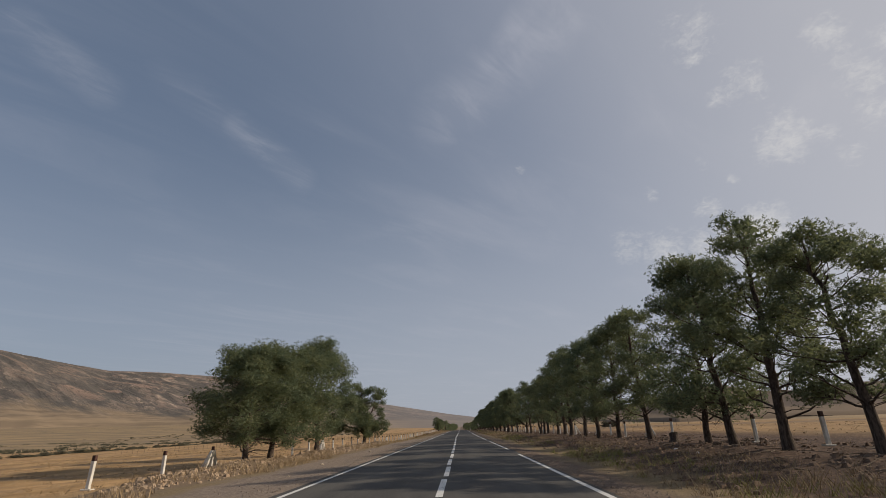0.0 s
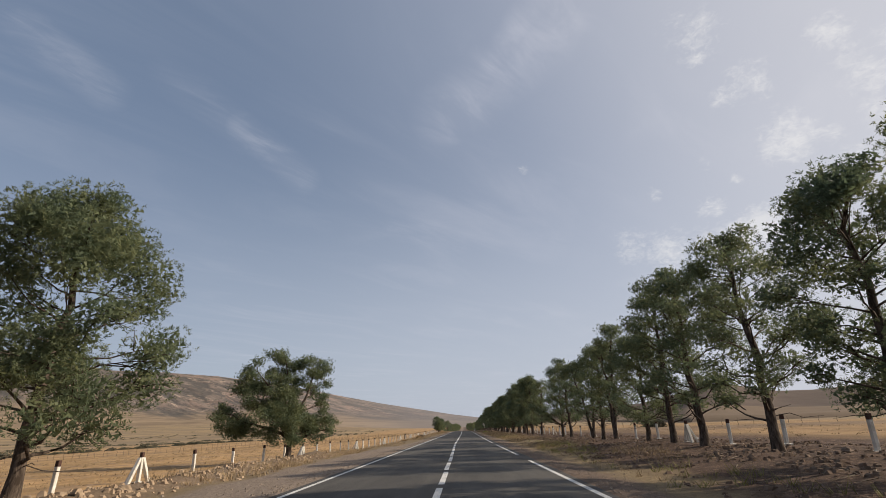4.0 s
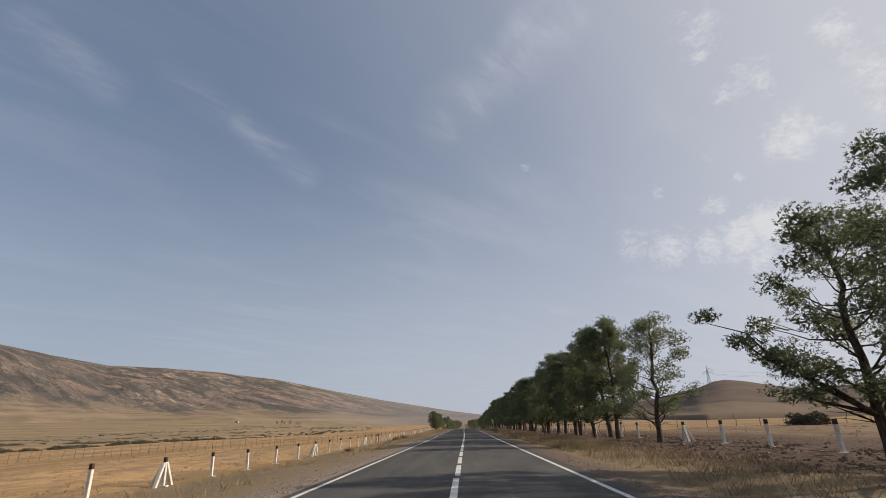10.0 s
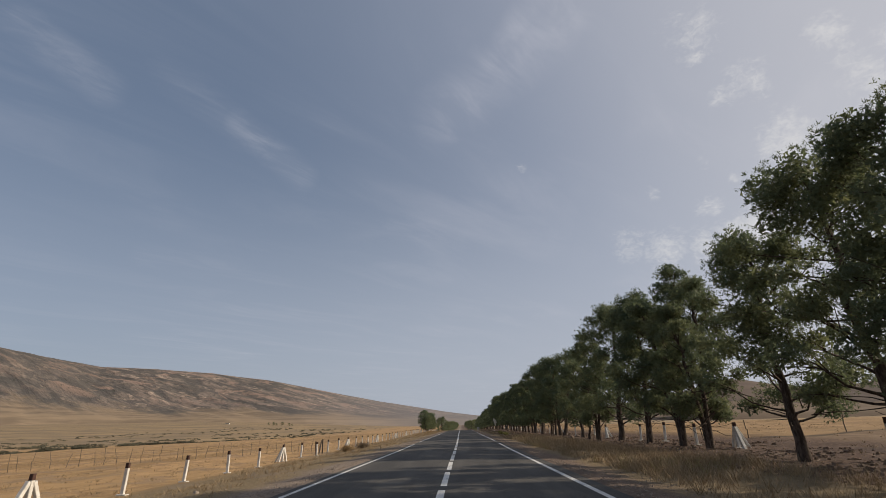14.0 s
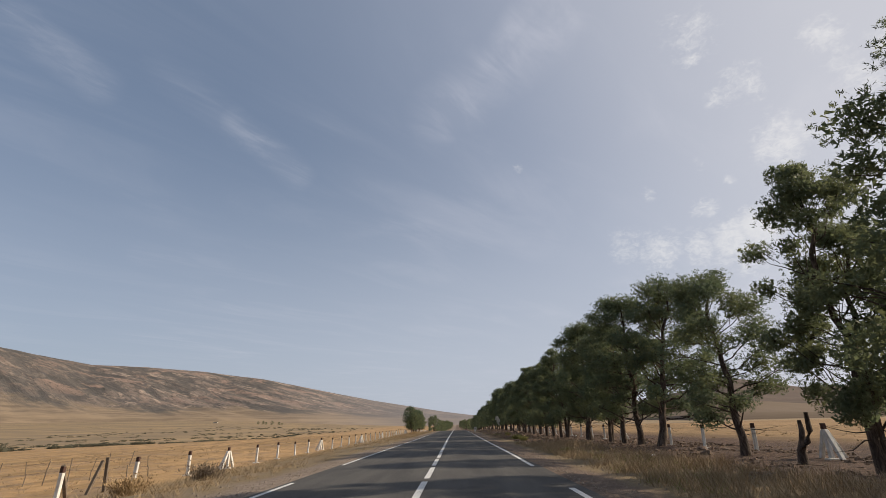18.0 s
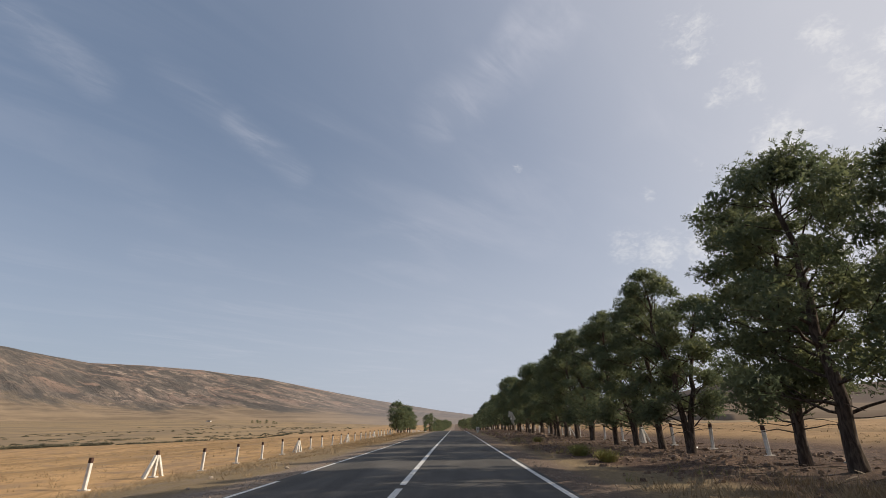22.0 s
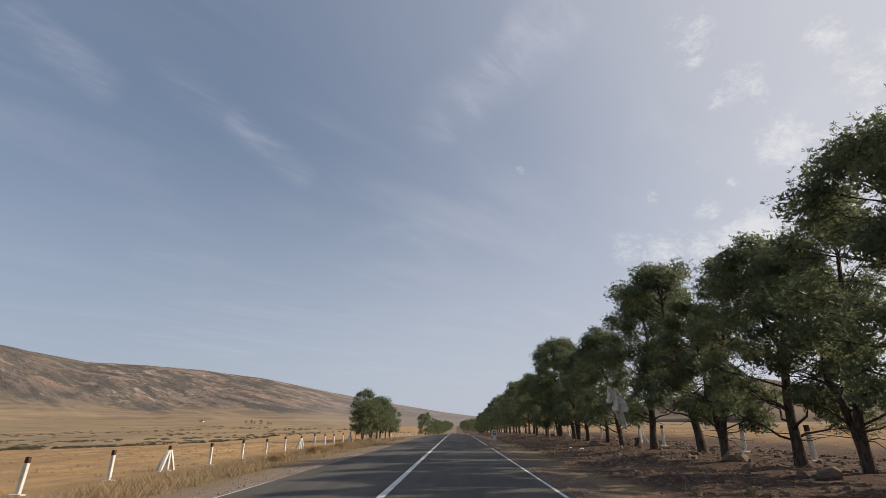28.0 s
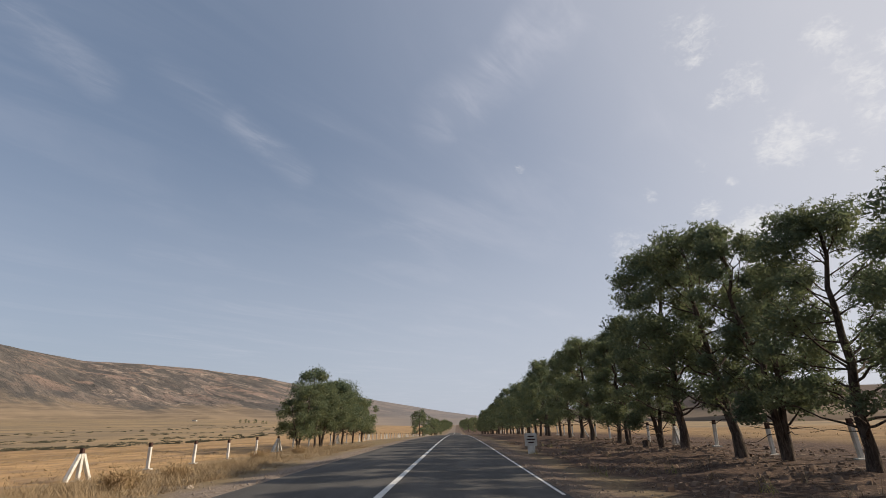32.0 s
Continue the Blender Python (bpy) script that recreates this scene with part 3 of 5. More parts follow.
class Crown:
    """Gathers the lobes of a crown: tufts on the outside of each, a dark core within."""

    def __init__(self, nrs):
        self.nrs, self.P, self.D, self.Q = nrs, [], [], []

    def lobe(self, c, r, tufts, core, squash=0.80, power=0.22):
        d, q = ball(self.nrs, max(2, int(tufts)), power, squash)
        self.P.append(np.array(c) + q * r)
        self.D.append(d)
        if core >= 1:
            self.Q.append(np.array(c) + ball(self.nrs, int(core), 0.45, squash)[1] * r * 0.74)
        return self.P[-1]

    def link(self, tree, blades, size, seed, gaps=-1.35):
        P, D, nrs = np.concatenate(self.P), np.concatenate(self.D), self.nrs
        # thin the crown where the sky shows through
        gap = np.sin(P[:, 0] * 3.1 + seed) * np.sin(P[:, 1] * 2.7 + 2 * seed) + np.sin(P[:, 2] * 3.4 + P[:, 0] * 1.7 + seed) * 0.8 + 0.5 * np.sin(P[:, 1] * 5.3 - P[:, 2] * 4.1)
        keep = gap + nrs.normal(size=len(P)) * 0.35 > gaps
        P, D = P[keep], D[keep]
        R = nrs.uniform(0.075, 0.150, len(P)) * size
        core = np.concatenate(self.Q) if self.Q else None
        ob = new("crown", crown_mesh(P, R, blades, 0.076 * size, nrs, NEEDLES, core, D))
        ob.parent = tree
        return ob


def dead_twigs(rnd, tv, tf, pts, low, count):
    """Bare twigs on the trunk under the crown."""
    n_ = len(pts) - 1
    for b in range(count):
        g = low * rnd.uniform(0.55, 1.0) * n_
        i = int(g)
        p = pts[i].lerp(pts[min(n_, i + 1)], g - i)
        a = rnd.uniform(0, 6.28)
        e = p + Vector((math.cos(a), math.sin(a), rnd.uniform(-0.25, 0.35))) * rnd.uniform(0.5, 1.4)
        tube(tv, tf, bent(rnd, p, e, 3, 0.08), [0.022, 0.016, 0.011, 0.005], 4)


def pine(seed, height, crown_from=0.24, width=2.4, trunks=1, lean=0.05, tufts=2500, blades=15, size=1.0, low=0.36, core=9500, stems_out=0.3, lobes=34, gaps=-1.35, boughs=(), twigs=4, knobs=6):
    """An Aleppo pine: bare trunk, spreading limbs, and a lumpy crown of small tufts with gaps."""
    rnd = random.Random(seed)
    nrs = np.random.RandomState(seed)
    tv, tf = [], []
    crown = Crown(nrs)
    for k in range(trunks):
        turn = rnd.uniform(0, 6.28) if trunks == 1 else 6.28 * k / trunks + rnd.uniform(-0.3, 0.3)
        out = 0.0 if trunks == 1 else stems_out
        h = height * (1.0 if k == 0 else rnd.uniform(0.80, 0.97))
        top = Vector((math.cos(turn) * (lean + out) * height, math.sin(turn) * (lean + out) * height, h * 0.95))
        knee = Vector((top.x * 0.25, top.y * 0.25, h * 0.28))
        pts = bent(rnd, Vector((0.0, 0.0, -0.15)), knee, 3, 0.02) + bent(rnd, knee, top, 7, 0.026)[1:]
        n_ = len(pts) - 1
        r0 = 0.0185 * height / trunks ** 0.3
        radii = [r0 * (1.40 if i == 0 else 1) * (1 - 0.9 * (i / n_) ** 1.1) + 0.012 for i in range(n_ + 1)]
        tube(tv, tf, pts, radii, 9)
        many = max(12, int(lobes / trunks ** 0.5))
        wide = width / trunks ** 0.35
        per, inner = tufts / trunks / (many + knobs * 0.5), core / trunks / (many + knobs * 0.5)
        spots_ = []
        for j in range(many):
            rel = (j + rnd.uniform(0.1, 0.9)) / many
            f = crown_from + (0.95 - crown_from) * rel
            prof = max(0.05, 1 - (abs(rel - low) / (1.10 - low if rel > low else low + 0.42)) ** 2.1) ** 0.65
            ang = j * 2.4 + rnd.uniform(-0.5, 0.5)
            rl = wide * rnd.uniform(0.19, 0.36)
            reach = max(0.1, wide * prof * rnd.uniform(0.66, 1.14) - rl * 0.75)
            spots_.append((f, ang, rl, reach, h * f + rnd.uniform(-0.25, 0.25)))
        # round knobs that stand up from the top
        for j in range(knobs):
            ang, rl = j * 2.4 + rnd.uniform(-0.6, 0.6), wide * rnd.uniform(0.16, 0.27)
            reach = wide * rnd.uniform(0.08, 0.50)
            spots_.append((0.86, ang, rl, reach, h * (1.0 - 0.36 * (reach / wide) ** 1.5) - rl * rnd.uniform(0.7, 1.2)))
        for f, ang, rl, reach, z in spots_:
            g = max(0.12, f - rnd.uniform(0.05, 0.11)) * n_
            i = min(n_ - 1, int(g))
            p = pts[i].lerp(pts[i + 1], g - i)
            axis = pts[min(n_, int(f * n_))]
            c = Vector((axis.x + math.cos(ang) * reach, axis.y + math.sin(ang) * reach, min(z, h - rl * 0.72)))
            lp = bent(rnd, p, c, 4, 0.05, 0.05)
            rr = max(0.014, radii[i] * 0.36)
            tube(tv, tf, lp, [rr, rr * 0.8, rr * 0.6, rr * 0.4, 0.012], 4)
            k2 = (rl / (wide * 0.275)) ** 2
            q = crown.lobe(c, rl, per * k2, inner * k2)
            for b in range(twigs):
                e = Vector(q[rnd.randrange(len(q))])
                s = lp[0].lerp(lp[-1], rnd.uniform(0.45, 1.0))
                tube(tv, tf, [s, s.lerp(e, 0.5) + Vector((0, 0, 0.04)), e], [rr * 0.42, rr * 0.28, 0.006], 3)
        dead_twigs(rnd, tv, tf, pts, crown_from, 5)
    for x, y, z, rl, cnt in boughs:
        e = Vector((x, y, z))
        lp = bent(rnd, Vector((0, 0, height * 0.16)), e, 5, 0.05, -0.05)
        tube(tv, tf, lp, [0.07, 0.06, 0.05, 0.035, 0.022, 0.01], 5)
        for t in (0.55, 0.8, 1.0):
            crown.lobe(lp[0].lerp(e, t) + Vector((0, 0, rnd.uniform(-0.1, 0.2))), rl * 0.8, cnt / 14, cnt / 6, 0.55)
    tree = new("pine_tree")
    mesh_object("trunk", [tuple(v) for v in tv], tf, BARK, tree, smooth=True)
    crown.link(tree, blades, size, seed, gaps)
    return tree


def stemmed_pine(seed, fork, stems, tufts, core, blades=15, size=1.0, gaps=-1.9):
    """A pine that forks low into stems; each stem is its top and the lobes (x, y, z, r) that it carries."""
    rnd = random.Random(seed)
    nrs = np.random.RandomState(seed)
    tv, tf = [], []
    crown = Crown(nrs)
    foot = bent(rnd, Vector((0, 0, -0.15)), Vector(fork), 4, 0.03)
    tube(tv, tf, foot, [0.27, 0.20, 0.185, 0.18, 0.17], 10)
    dead_twigs(rnd, tv, tf, foot, 0.95, 7)
    whole = sum(r * r for _, lobes in stems for *_, r in lobes)
    for top, lobes in stems:
        pts = bent(rnd, Vector(fork), Vector(top), 7, 0.035, -0.03)
        radii = [0.125 * (1 - 0.88 * i / 7) for i in range(8)]
        tube(tv, tf, pts, radii, 8)
        for x, y, z, r in lobes:
            c = Vector((x, y, z))
            # the limb leaves its stem somewhat below the lobe
            i = min(range(8), key=lambda k: (pts[k] - c).length + (1.2 if pts[k].z > z - 0.3 * r else 0.0))
            lp = bent(rnd, pts[i], c, 4, 0.05, 0.04)
            rr = max(0.02, radii[i] * 0.5)
            tube(tv, tf, lp, [rr, rr * 0.8, rr * 0.6, rr * 0.4, 0.012], 5)
            share = r * r / whole
            # a lobe is itself a bunch of smaller ones
            for k in range(5):
                off = Vector((rnd.gauss(0, 0.42), rnd.gauss(0, 0.42), rnd.gauss(0.08, 0.34))) * r
                q = crown.lobe(c + off, r * rnd.uniform(0.48, 0.72), tufts * share / 5, core * share / 5, 0.78)
                for b in range(2):
                    e = Vector(q[rnd.randrange(len(q))])
                    s = lp[0].lerp(lp[-1], rnd.uniform(0.4, 1.0))
                    tube(tv, tf, [s, s.lerp(e, 0.5) + Vector((0, 0, 0.05)), e], [rr * 0.4, rr * 0.25, 0.006], 3)
    tree = new("pine_tree")
    mesh_object("trunk", [tuple(v) for v in tv], tf, BARK, tree, smooth=True)
    crown.link(tree, blades, size, seed, gaps)
    return tree


def put(proto, x, y, turn, s=1.0, sz=None, tilt=(0, 0), label="", group=""):
    m = Matrix.Translation((x, y, land_z(x, y) - 0.02)) @ Euler((radians(tilt[0]), radians(tilt[1]), 0)).to_matrix().to_4x4() @ Matrix.Rotation(radians(turn), 4, "Z") @ Matrix.Diagonal((s, s, sz or s, 1))
    ob = copy_thing(proto, m)
    return tagged(ob, label, "tree", group)


def bin_protos(protos):
    """The first of each kind was only a pattern for its copies."""
    for ob in protos:
        for o in (*ob.children_recursive, ob):
            bpy.data.objects.remove(o)


PINES = [pine(11, 8.0, 0.23, 2.25), pine(12, 8.0, 0.21, 2.4, lean=0.05), pine(13, 8.0, 0.26, 2.15, tufts=2090, lean=0.04, core=5000, gaps=-1.15), pine(14, 8.0, 0.26, 2.4, trunks=2, lean=0.02, stems_out=0.12, gaps=-1.1, core=5000),
         pine(15, 8.0, 0.20, 2.6, tufts=2750, core=8500), pine(16, 8.0, 0.21, 2.35, tufts=2200, lean=0.05, core=5000, gaps=-1.1), pine(17, 8.0, 0.22, 2.2, low=0.3), pine(18, 8.0, 0.23, 2.35, low=0.45, lean=0.05), pine(19, 8.0, 0.23, 2.2, low=0.5, core=5500)]
BOUGHED = pine(45, 8.0, 0.22, 2.2, low=0.5, tufts=2200, core=5500, boughs=((-4.0, 0.2, 4.1, 0.50, 420), (-3.2, -0.1, 3.4, 0.60, 420), (-2.6, 0.1, 3.0, 0.65, 420), (-2.2, 0.6, 2.0, 0.6, 300), (2.0, 1.0, 2.4, 0.6, 300)))
DENSE = [pine(41, 8.0, 0.20, 2.5, tufts=2530, core=12000, low=0.34), pine(42, 8.0, 0.22, 2.4, tufts=2530, core=11500, low=0.40, lean=0.04), pine(43, 8.0, 0.20, 2.6, tufts=2530, core=12000, low=0.30), pine(44, 8.0, 0.23, 2.4, trunks=2, lean=0.02, stems_out=0.10, tufts=2530, core=12000)]
LIGHT = [pine(31, 8.0, 0.20, 2.5, tufts=700, blades=9, size=1.8, core=2400, twigs=1), pine(32, 8.0, 0.22, 2.4, tufts=700, blades=9, size=1.8, core=2400, twigs=1)]
# three stems that part low down, long boughs drooping to both sides
BROAD = stemmed_pine(21, (0.1, 0.1, 1.15), (
    ((-2.2, -1.3, 6.1), ((-2.5, -1.4, 5.4, 1.04), (-2.0, -1.0, 4.5, 1.16), (-2.9, -1.7, 4.3, 0.92), (-1.6, -0.2, 5.0, 0.85), (-2.2, -1.8, 3.5, 0.98))),
    ((-0.7, -0.3, 6.7), ((-0.8, -0.4, 6.2, 0.98), (-0.2, 0.3, 5.8, 0.92), (-1.0, 0.6, 5.3, 0.85), (-0.6, -0.9, 4.9, 0.92), (0.0, 0.4, 4.6, 0.73))),
    ((1.5, 0.9, 6.5), ((1.0, 0.6, 6.3, 0.88), (1.7, 1.0, 5.8, 0.92), (1.3, 0.2, 5.1, 0.79), (1.9, 1.3, 5.0, 0.73), (1.2, 0.9, 4.2, 0.76), (1.9, 1.1, 3.5, 0.73))),
    ((-1.2, -1.5, 3.6), ((-1.0, -1.4, 3.2, 1.22), (-0.4, -0.9, 3.9, 0.98), (-0.6, -1.8, 2.5, 1.16), (0.2, -1.3, 2.2, 1.04), (-1.6, 0.6, 3.0, 0.98))),
    ((0.6, -0.9, 3.2), ((0.5, -0.9, 2.2, 1.05), (0.0, -0.6, 3.1, 1.05), (0.4, -0.7, 1.6, 0.90), (-0.9, -1.2, 1.8, 0.95), (0.9, -0.3, 2.7, 0.85), (1.3, 0.3, 1.8, 0.80), (-0.3, 0.4, 3.9, 0.90))),
    ((-3.8, -2.3, 2.9), ((-3.7, -2.2, 2.6, 0.76), (-3.4, -2.0, 2.2, 1.04), (-2.4, -1.4, 2.0, 1.16), (-3.6, -2.1, 3.1, 0.61), (-3.0, -1.0, 1.9, 0.92))),
    ((2.7, 1.6, 1.9), ((2.5, 1.5, 1.75, 0.61), (1.7, 1.0, 1.75, 0.88), (1.0, 0.6, 1.9, 0.92), (1.8, 1.1, 2.6, 0.67), (0.8, 1.8, 2.2, 0.85))),
), 8000, 24000)
FULL = [pine(23, 8.0, 0.19, 3.1, tufts=5500, low=0.40, core=20000, lobes=48, gaps=-2.0, knobs=10), pine(24, 8.0, 0.19, 3.3, tufts=5500, low=0.36, core=20000, lobes=48, gaps=-2.0, knobs=10), pine(25, 8.0, 0.20, 3.0, tufts=5060, core=14000, lobes=40, gaps=-1.8, knobs=8)]
ROUND = [pine(22, 6.2, 0.27, 3.0, tufts=1900, blades=9, size=1.25, low=0.3, core=6500), pine(26, 6.2, 0.26, 2.9, trunks=2, tufts=1900, blades=9, size=1.25, stems_out=0.12, low=0.3, core=6500)]
FAR = pine(27, 6.2, 0.14, 2.8, tufts=420, blades=8, size=2.3, low=0.3, core=1300, twigs=0, lobes=20, knobs=3)
# the row beside the road: distance along it and height
ROW = [(-3.2, 7.6), (1.0, 7.2), (4.5, 7.8), (12.6, 6.3), (15.9, 7.8), (18.8, 7.6), (21.9, 6.9), (28.1, 7.6), (33.6, 7.5), (36.8, 7.3), (42.5, 8.3), (47.2, 8.3), (50.5, 8.2), (53.6, 6.3),
       (59.8, 7.9), (63.3, 7.0), (66.6, 7.3), (72.8, 7.4), (76.0, 7.0), (91.2, 7.2), (97.8, 8.3), (100.7, 8.3), (104.0, 7.4), (110.4, 7.6), (113.4, 8.9), (116.9, 8.7), (122.9, 9.4), (126.4, 8.0),
       (132.5, 6.8), (139.1, 8.7), (142.1, 8.3), (145.3, 7.6), (148.4, 7.9), (151.3, 8.8), (153.9, 9.0), (160.5, 8.2), (163.6, 7.7), (166.4, 7.6), (169.1, 7.4), (175.9, 8.2), (179.3, 8.3), (182.6, 7.6),
       (185.2, 7.2), (188.5, 7.0), (190.9, 7.0), (194.0, 7.1), (197.0, 8.3), (200.2, 8.0), (205.8, 7.0), (208.8, 6.3), (212.3, 6.4), (215.3, 7.2), (218.3, 8.6), (221.3, 8.6), (225.1, 6.6), (227.8, 6.7), (231.4, 6.6)]
rnd = random.Random(5)
y = 235.5
while y < 400:
    ROW.append((y, rnd.uniform(5.9, 7.8)))
    y += rnd.uniform(2.8, 4.4)
for i, (y, h) in enumerate(ROW):
    proto = PINES[3] if y in (59.8, 66.6, 104.0) else PINES[5] if y in (63.3, 91.2) else PINES[4] if y in (169.1, 218.3) else PINES[8] if y in (47.2, 50.5, 116.9, 122.9) else PINES[rnd.choice((0, 1, 2, 4, 6, 7, 8))]
    if (134 < y <= 246 or 96 < y < 131) and y != 169.1:
        proto = rnd.choice(DENSE)
    if y in (166.4, 215.3):
        proto = DENSE[3]
    if y > 246:
        proto = rnd.choice(LIGHT)
    if y == 76.0:
        proto = BOUGHED
    put(proto, 10.5 + rnd.uniform(-0.35, 0.35), y, 0 if y == 76.0 else rnd.uniform(0, 360), h / 8 * (0.92 if y in (97.8, 126.4) else rnd.uniform(0.93, 1.07)), h / 8 * 0.97, (rnd.uniform(-3, 3), rnd.uniform(-4, 3) + (11 if y == 139.1 else 0)),
        "dark green pine with a bare leaning trunk beside the road", "pines along the road")
# the trees by the fence across the road
for x, y, h, proto, turn in ((-9.8, 24.9, 5.8, FULL[0], 20), (-9.8, 28.2, 6.2, FULL[1], 130), (-9.8, 37.2, 8.2, FULL[2], 300)):
    put(proto, x, y, turn, h / 8 * (1.0 if y == 37.2 else 1.25), h / 8, (0, rnd.uniform(-3, 3)), "green roadside pine beside the white fence posts", "pines by the fence")
put(BROAD, -10.0, 56.4, 0, 0.90, 0.94, (0, 0), "wide pine with three stems and drooping low boughs", "pines by the fence")
for x, y, h, turn in ((-9.8, 237.0, 4.4, 10), (-9.6, 240.5, 5.0, 100), (-9.9, 243.4, 6.6, 190), (-9.7, 247.2, 5.8, 250), (-9.9, 251.5, 5.4, 310), (-9.8, 256.0, 5.0, 20), (-9.8, 261.3, 4.9, 75)):
    put(rnd.choice(ROUND), x, y, turn, h / 6.2, h / 6.2, (0, 0), "round bushy pine in a small clump by the fence", "clump of round pines")
for k in range(1, 9):
    x, y = -9.5 + rnd.uniform(-1.5, 1.5), 345 + 16 * k + rnd.uniform(-5, 5)
    put(FAR, x, y, rnd.uniform(0, 360), rnd.uniform(0.9, 1.35), None, (0, 0), "distant round pine beside the road", "distant pines")
for k in range(60):
    x, y = rnd.choice((-1, 1)) * rnd.uniform(7.5, 13), 480 + 10 * k + rnd.uniform(-5, 5)
    put(FAR, x, y, rnd.uniform(0, 360), rnd.uniform(0.9, 1.5), None, (0, 0), "distant round pine beside the road", "distant pines")
for x, y, s in ((-392, 1128, 0.9), (-384, 1132, 1.1), (-377, 1129, 0.8), (-366, 1131, 1.2), (-352, 1133, 0.9), (-345, 1130, 0.7)):
    put(FAR, x, y, rnd.uniform(0, 360), s, s * 1.1, (0, 0), "dark round tree at the foot of the hill", "farm trees")
# a dead forked trunk with no crown
tv, tf = [], []
for dx, dy, h in ((-0.15, -0.75, 1.35), (0.1, -0.05, 1.15)):
    tube(tv, tf, [Vector((0, 0.1, -0.15)), Vector((0, 0.02, 0.35)), Vector((dx * 0.6, dy * 0.6, 0.62)), Vector((dx, dy, 0.9)), Vector((dx, dy * 1.05 + 0.02, h))], [0.15, 0.11, 0.085, 0.07, 0.05], 8)
forked = new("forked_trunk")
mesh_object("wood", [tuple(v) for v in tv], tf, BARK, forked, smooth=True)
forked.location = (10.3, 129.1, land_z(10.3, 129.1))
tagged(forked, "low dead forked pine trunk without a crown", "dead tree")
bin_protos(PINES + DENSE + LIGHT + FULL + ROUND + [BROAD, BOUGHED, FAR])


# ---- fences ----
def bar(bm, a, b, w, d, taper=1.0):
    """A squared bar from a to b, with slightly rounded edges."""
    a, b = Vector(a), Vector(b)
    way = (b - a).normalized()
    side = Vector((1, 0, 0)) if abs(way.x) < 0.9 else Vector((0, 1, 0))
    side = (side - way * side.dot(way)).normalized()
    up = way.cross(side)
    rings = []
    c = 0.18
    for p, k in ((a, 1.0), (b, taper)):
        ring = []
        for sx, sy in ((-1, -1 + c), (-1 + c, -1), (1 - c, -1), (1, -1 + c), (1, 1 - c), (1 - c, 1), (-1 + c, 1), (-1, 1 - c)):
            ring.append(bm.verts.new(p + side * sx * w * k / 2 + up * sy * d * k / 2))
        rings.append(ring)
    for i in range(8):
        bm.faces.new((rings[0][i], rings[0][(i + 1) % 8], rings[1][(i + 1) % 8], rings[1][i]))
    bm.faces.new(rings[1])
    bm.faces.new(tuple(reversed(rings[0])))
    return bm


POST_H = 1.03


def fence_post():
    ob = new("fence_post")
    part("shaft", bar(bmesh.new(), (0, 0, -0.15), (0, 0, POST_H - 0.17), 0.115, 0.115), WHITE, ob, "whitewashed concrete shaft")
    part("cap_band", bar(bmesh.new(), (0, 0, POST_H - 0.17), (0, 0, POST_H), 0.118, 0.118, 0.96), TAR, ob, "dark red painted top")
    part("foot", bar(bmesh.new(), (-0.16, 0, 0.0), (0.16, 0, 0.0), 0.22, 0.09), WHITE, ob, "pale concrete footing")
    return ob


def braced_post(side):
    ob = fence_post()
    ob.name = "braced_fence_post"
    for s in (-1, 1):
        part("brace", bar(bmesh.new(), (0.06 * s, 0.52 * s, -0.1), (0.02 * s, 0.06 * s, POST_H - 0.20), 0.115, 0.115), WHITE, ob, "slanting white concrete brace")
    part("brace", bar(bmesh.new(), (-0.50 * side, 0.0, -0.1), (-0.05 * side, 0.0, POST_H - 0.20), 0.10, 0.10), WHITE, ob, "slanting white concrete brace")
    return ob


LEFT_K = [(-8, -14.2), (0, 16.74), (1, 20.61), (8, 48.1), (15, 75.19), (19, 90.69), (28, 126.41), (30, 134.11), (33, 145.78), (36, 156.9), (38, 164.8), (39, 168.7), (48, 202.77), (53, 221.89), (150, 590)]
RIGHT_K = [(-8, -14.2), (0, 16.7), (8, 48.1), (15, 76.32), (20, 95.27), (27, 122.59), (32, 142.11), (40, 173.54), (45, 192.41), (50, 211.02), (150, 590)]
single, braced = fence_post(), braced_post(1)
for side, table, x0, rem, x_txt in ((-1, LEFT_K, -11.3, 2, "by the straw field"), (1, RIGHT_K, 12.0, 4, "behind the row of pines")):
    for k in range(-6, 112 if side < 0 else 84):
        y = lerp(k, table)
        strong = k % 5 == rem
        x = x0 + rnd.uniform(-0.08, 0.08)
        m = Matrix.Translation((x, y, land_z(x, y))) @ Euler((radians(rnd.uniform(-2, 2)), radians(rnd.uniform(-2.5, 2.5)), radians(rnd.uniform(-6, 6) + (0 if side < 0 else 180)))).to_matrix().to_4x4()
        tagged(copy_thing(braced if strong else single, m), ("braced" if strong else "upright") + " white concrete fence post, dark top, " + x_txt, "fence post", "fence posts along the road")
bin_protos([single, braced])


# ---- stakes of the old wire fence that runs off into the field ----
def stake(seed):
    r2 = random.Random(seed)
    ob = new("fence_stake")
    bm = bmesh.new()
    h = r2.uniform(1.15, 1.5)
    bar(bm, (0, 0, -0.2), (r2.uniform(-0.1, 0.1), r2.uniform(-0.1, 0.1), h * 0.5), 0.06, 0.055, 0.95)
    part("stick", bm, GREY_WOOD, ob)
    bm = bmesh.new()
    bar(bm, (0.02, 0, h * 0.48), (r2.uniform(-0.12, 0.12), r2.uniform(-0.1, 0.1), h), 0.052, 0.05, 0.8)
    part("tip", bm, GREY_WOOD, ob)
    return ob


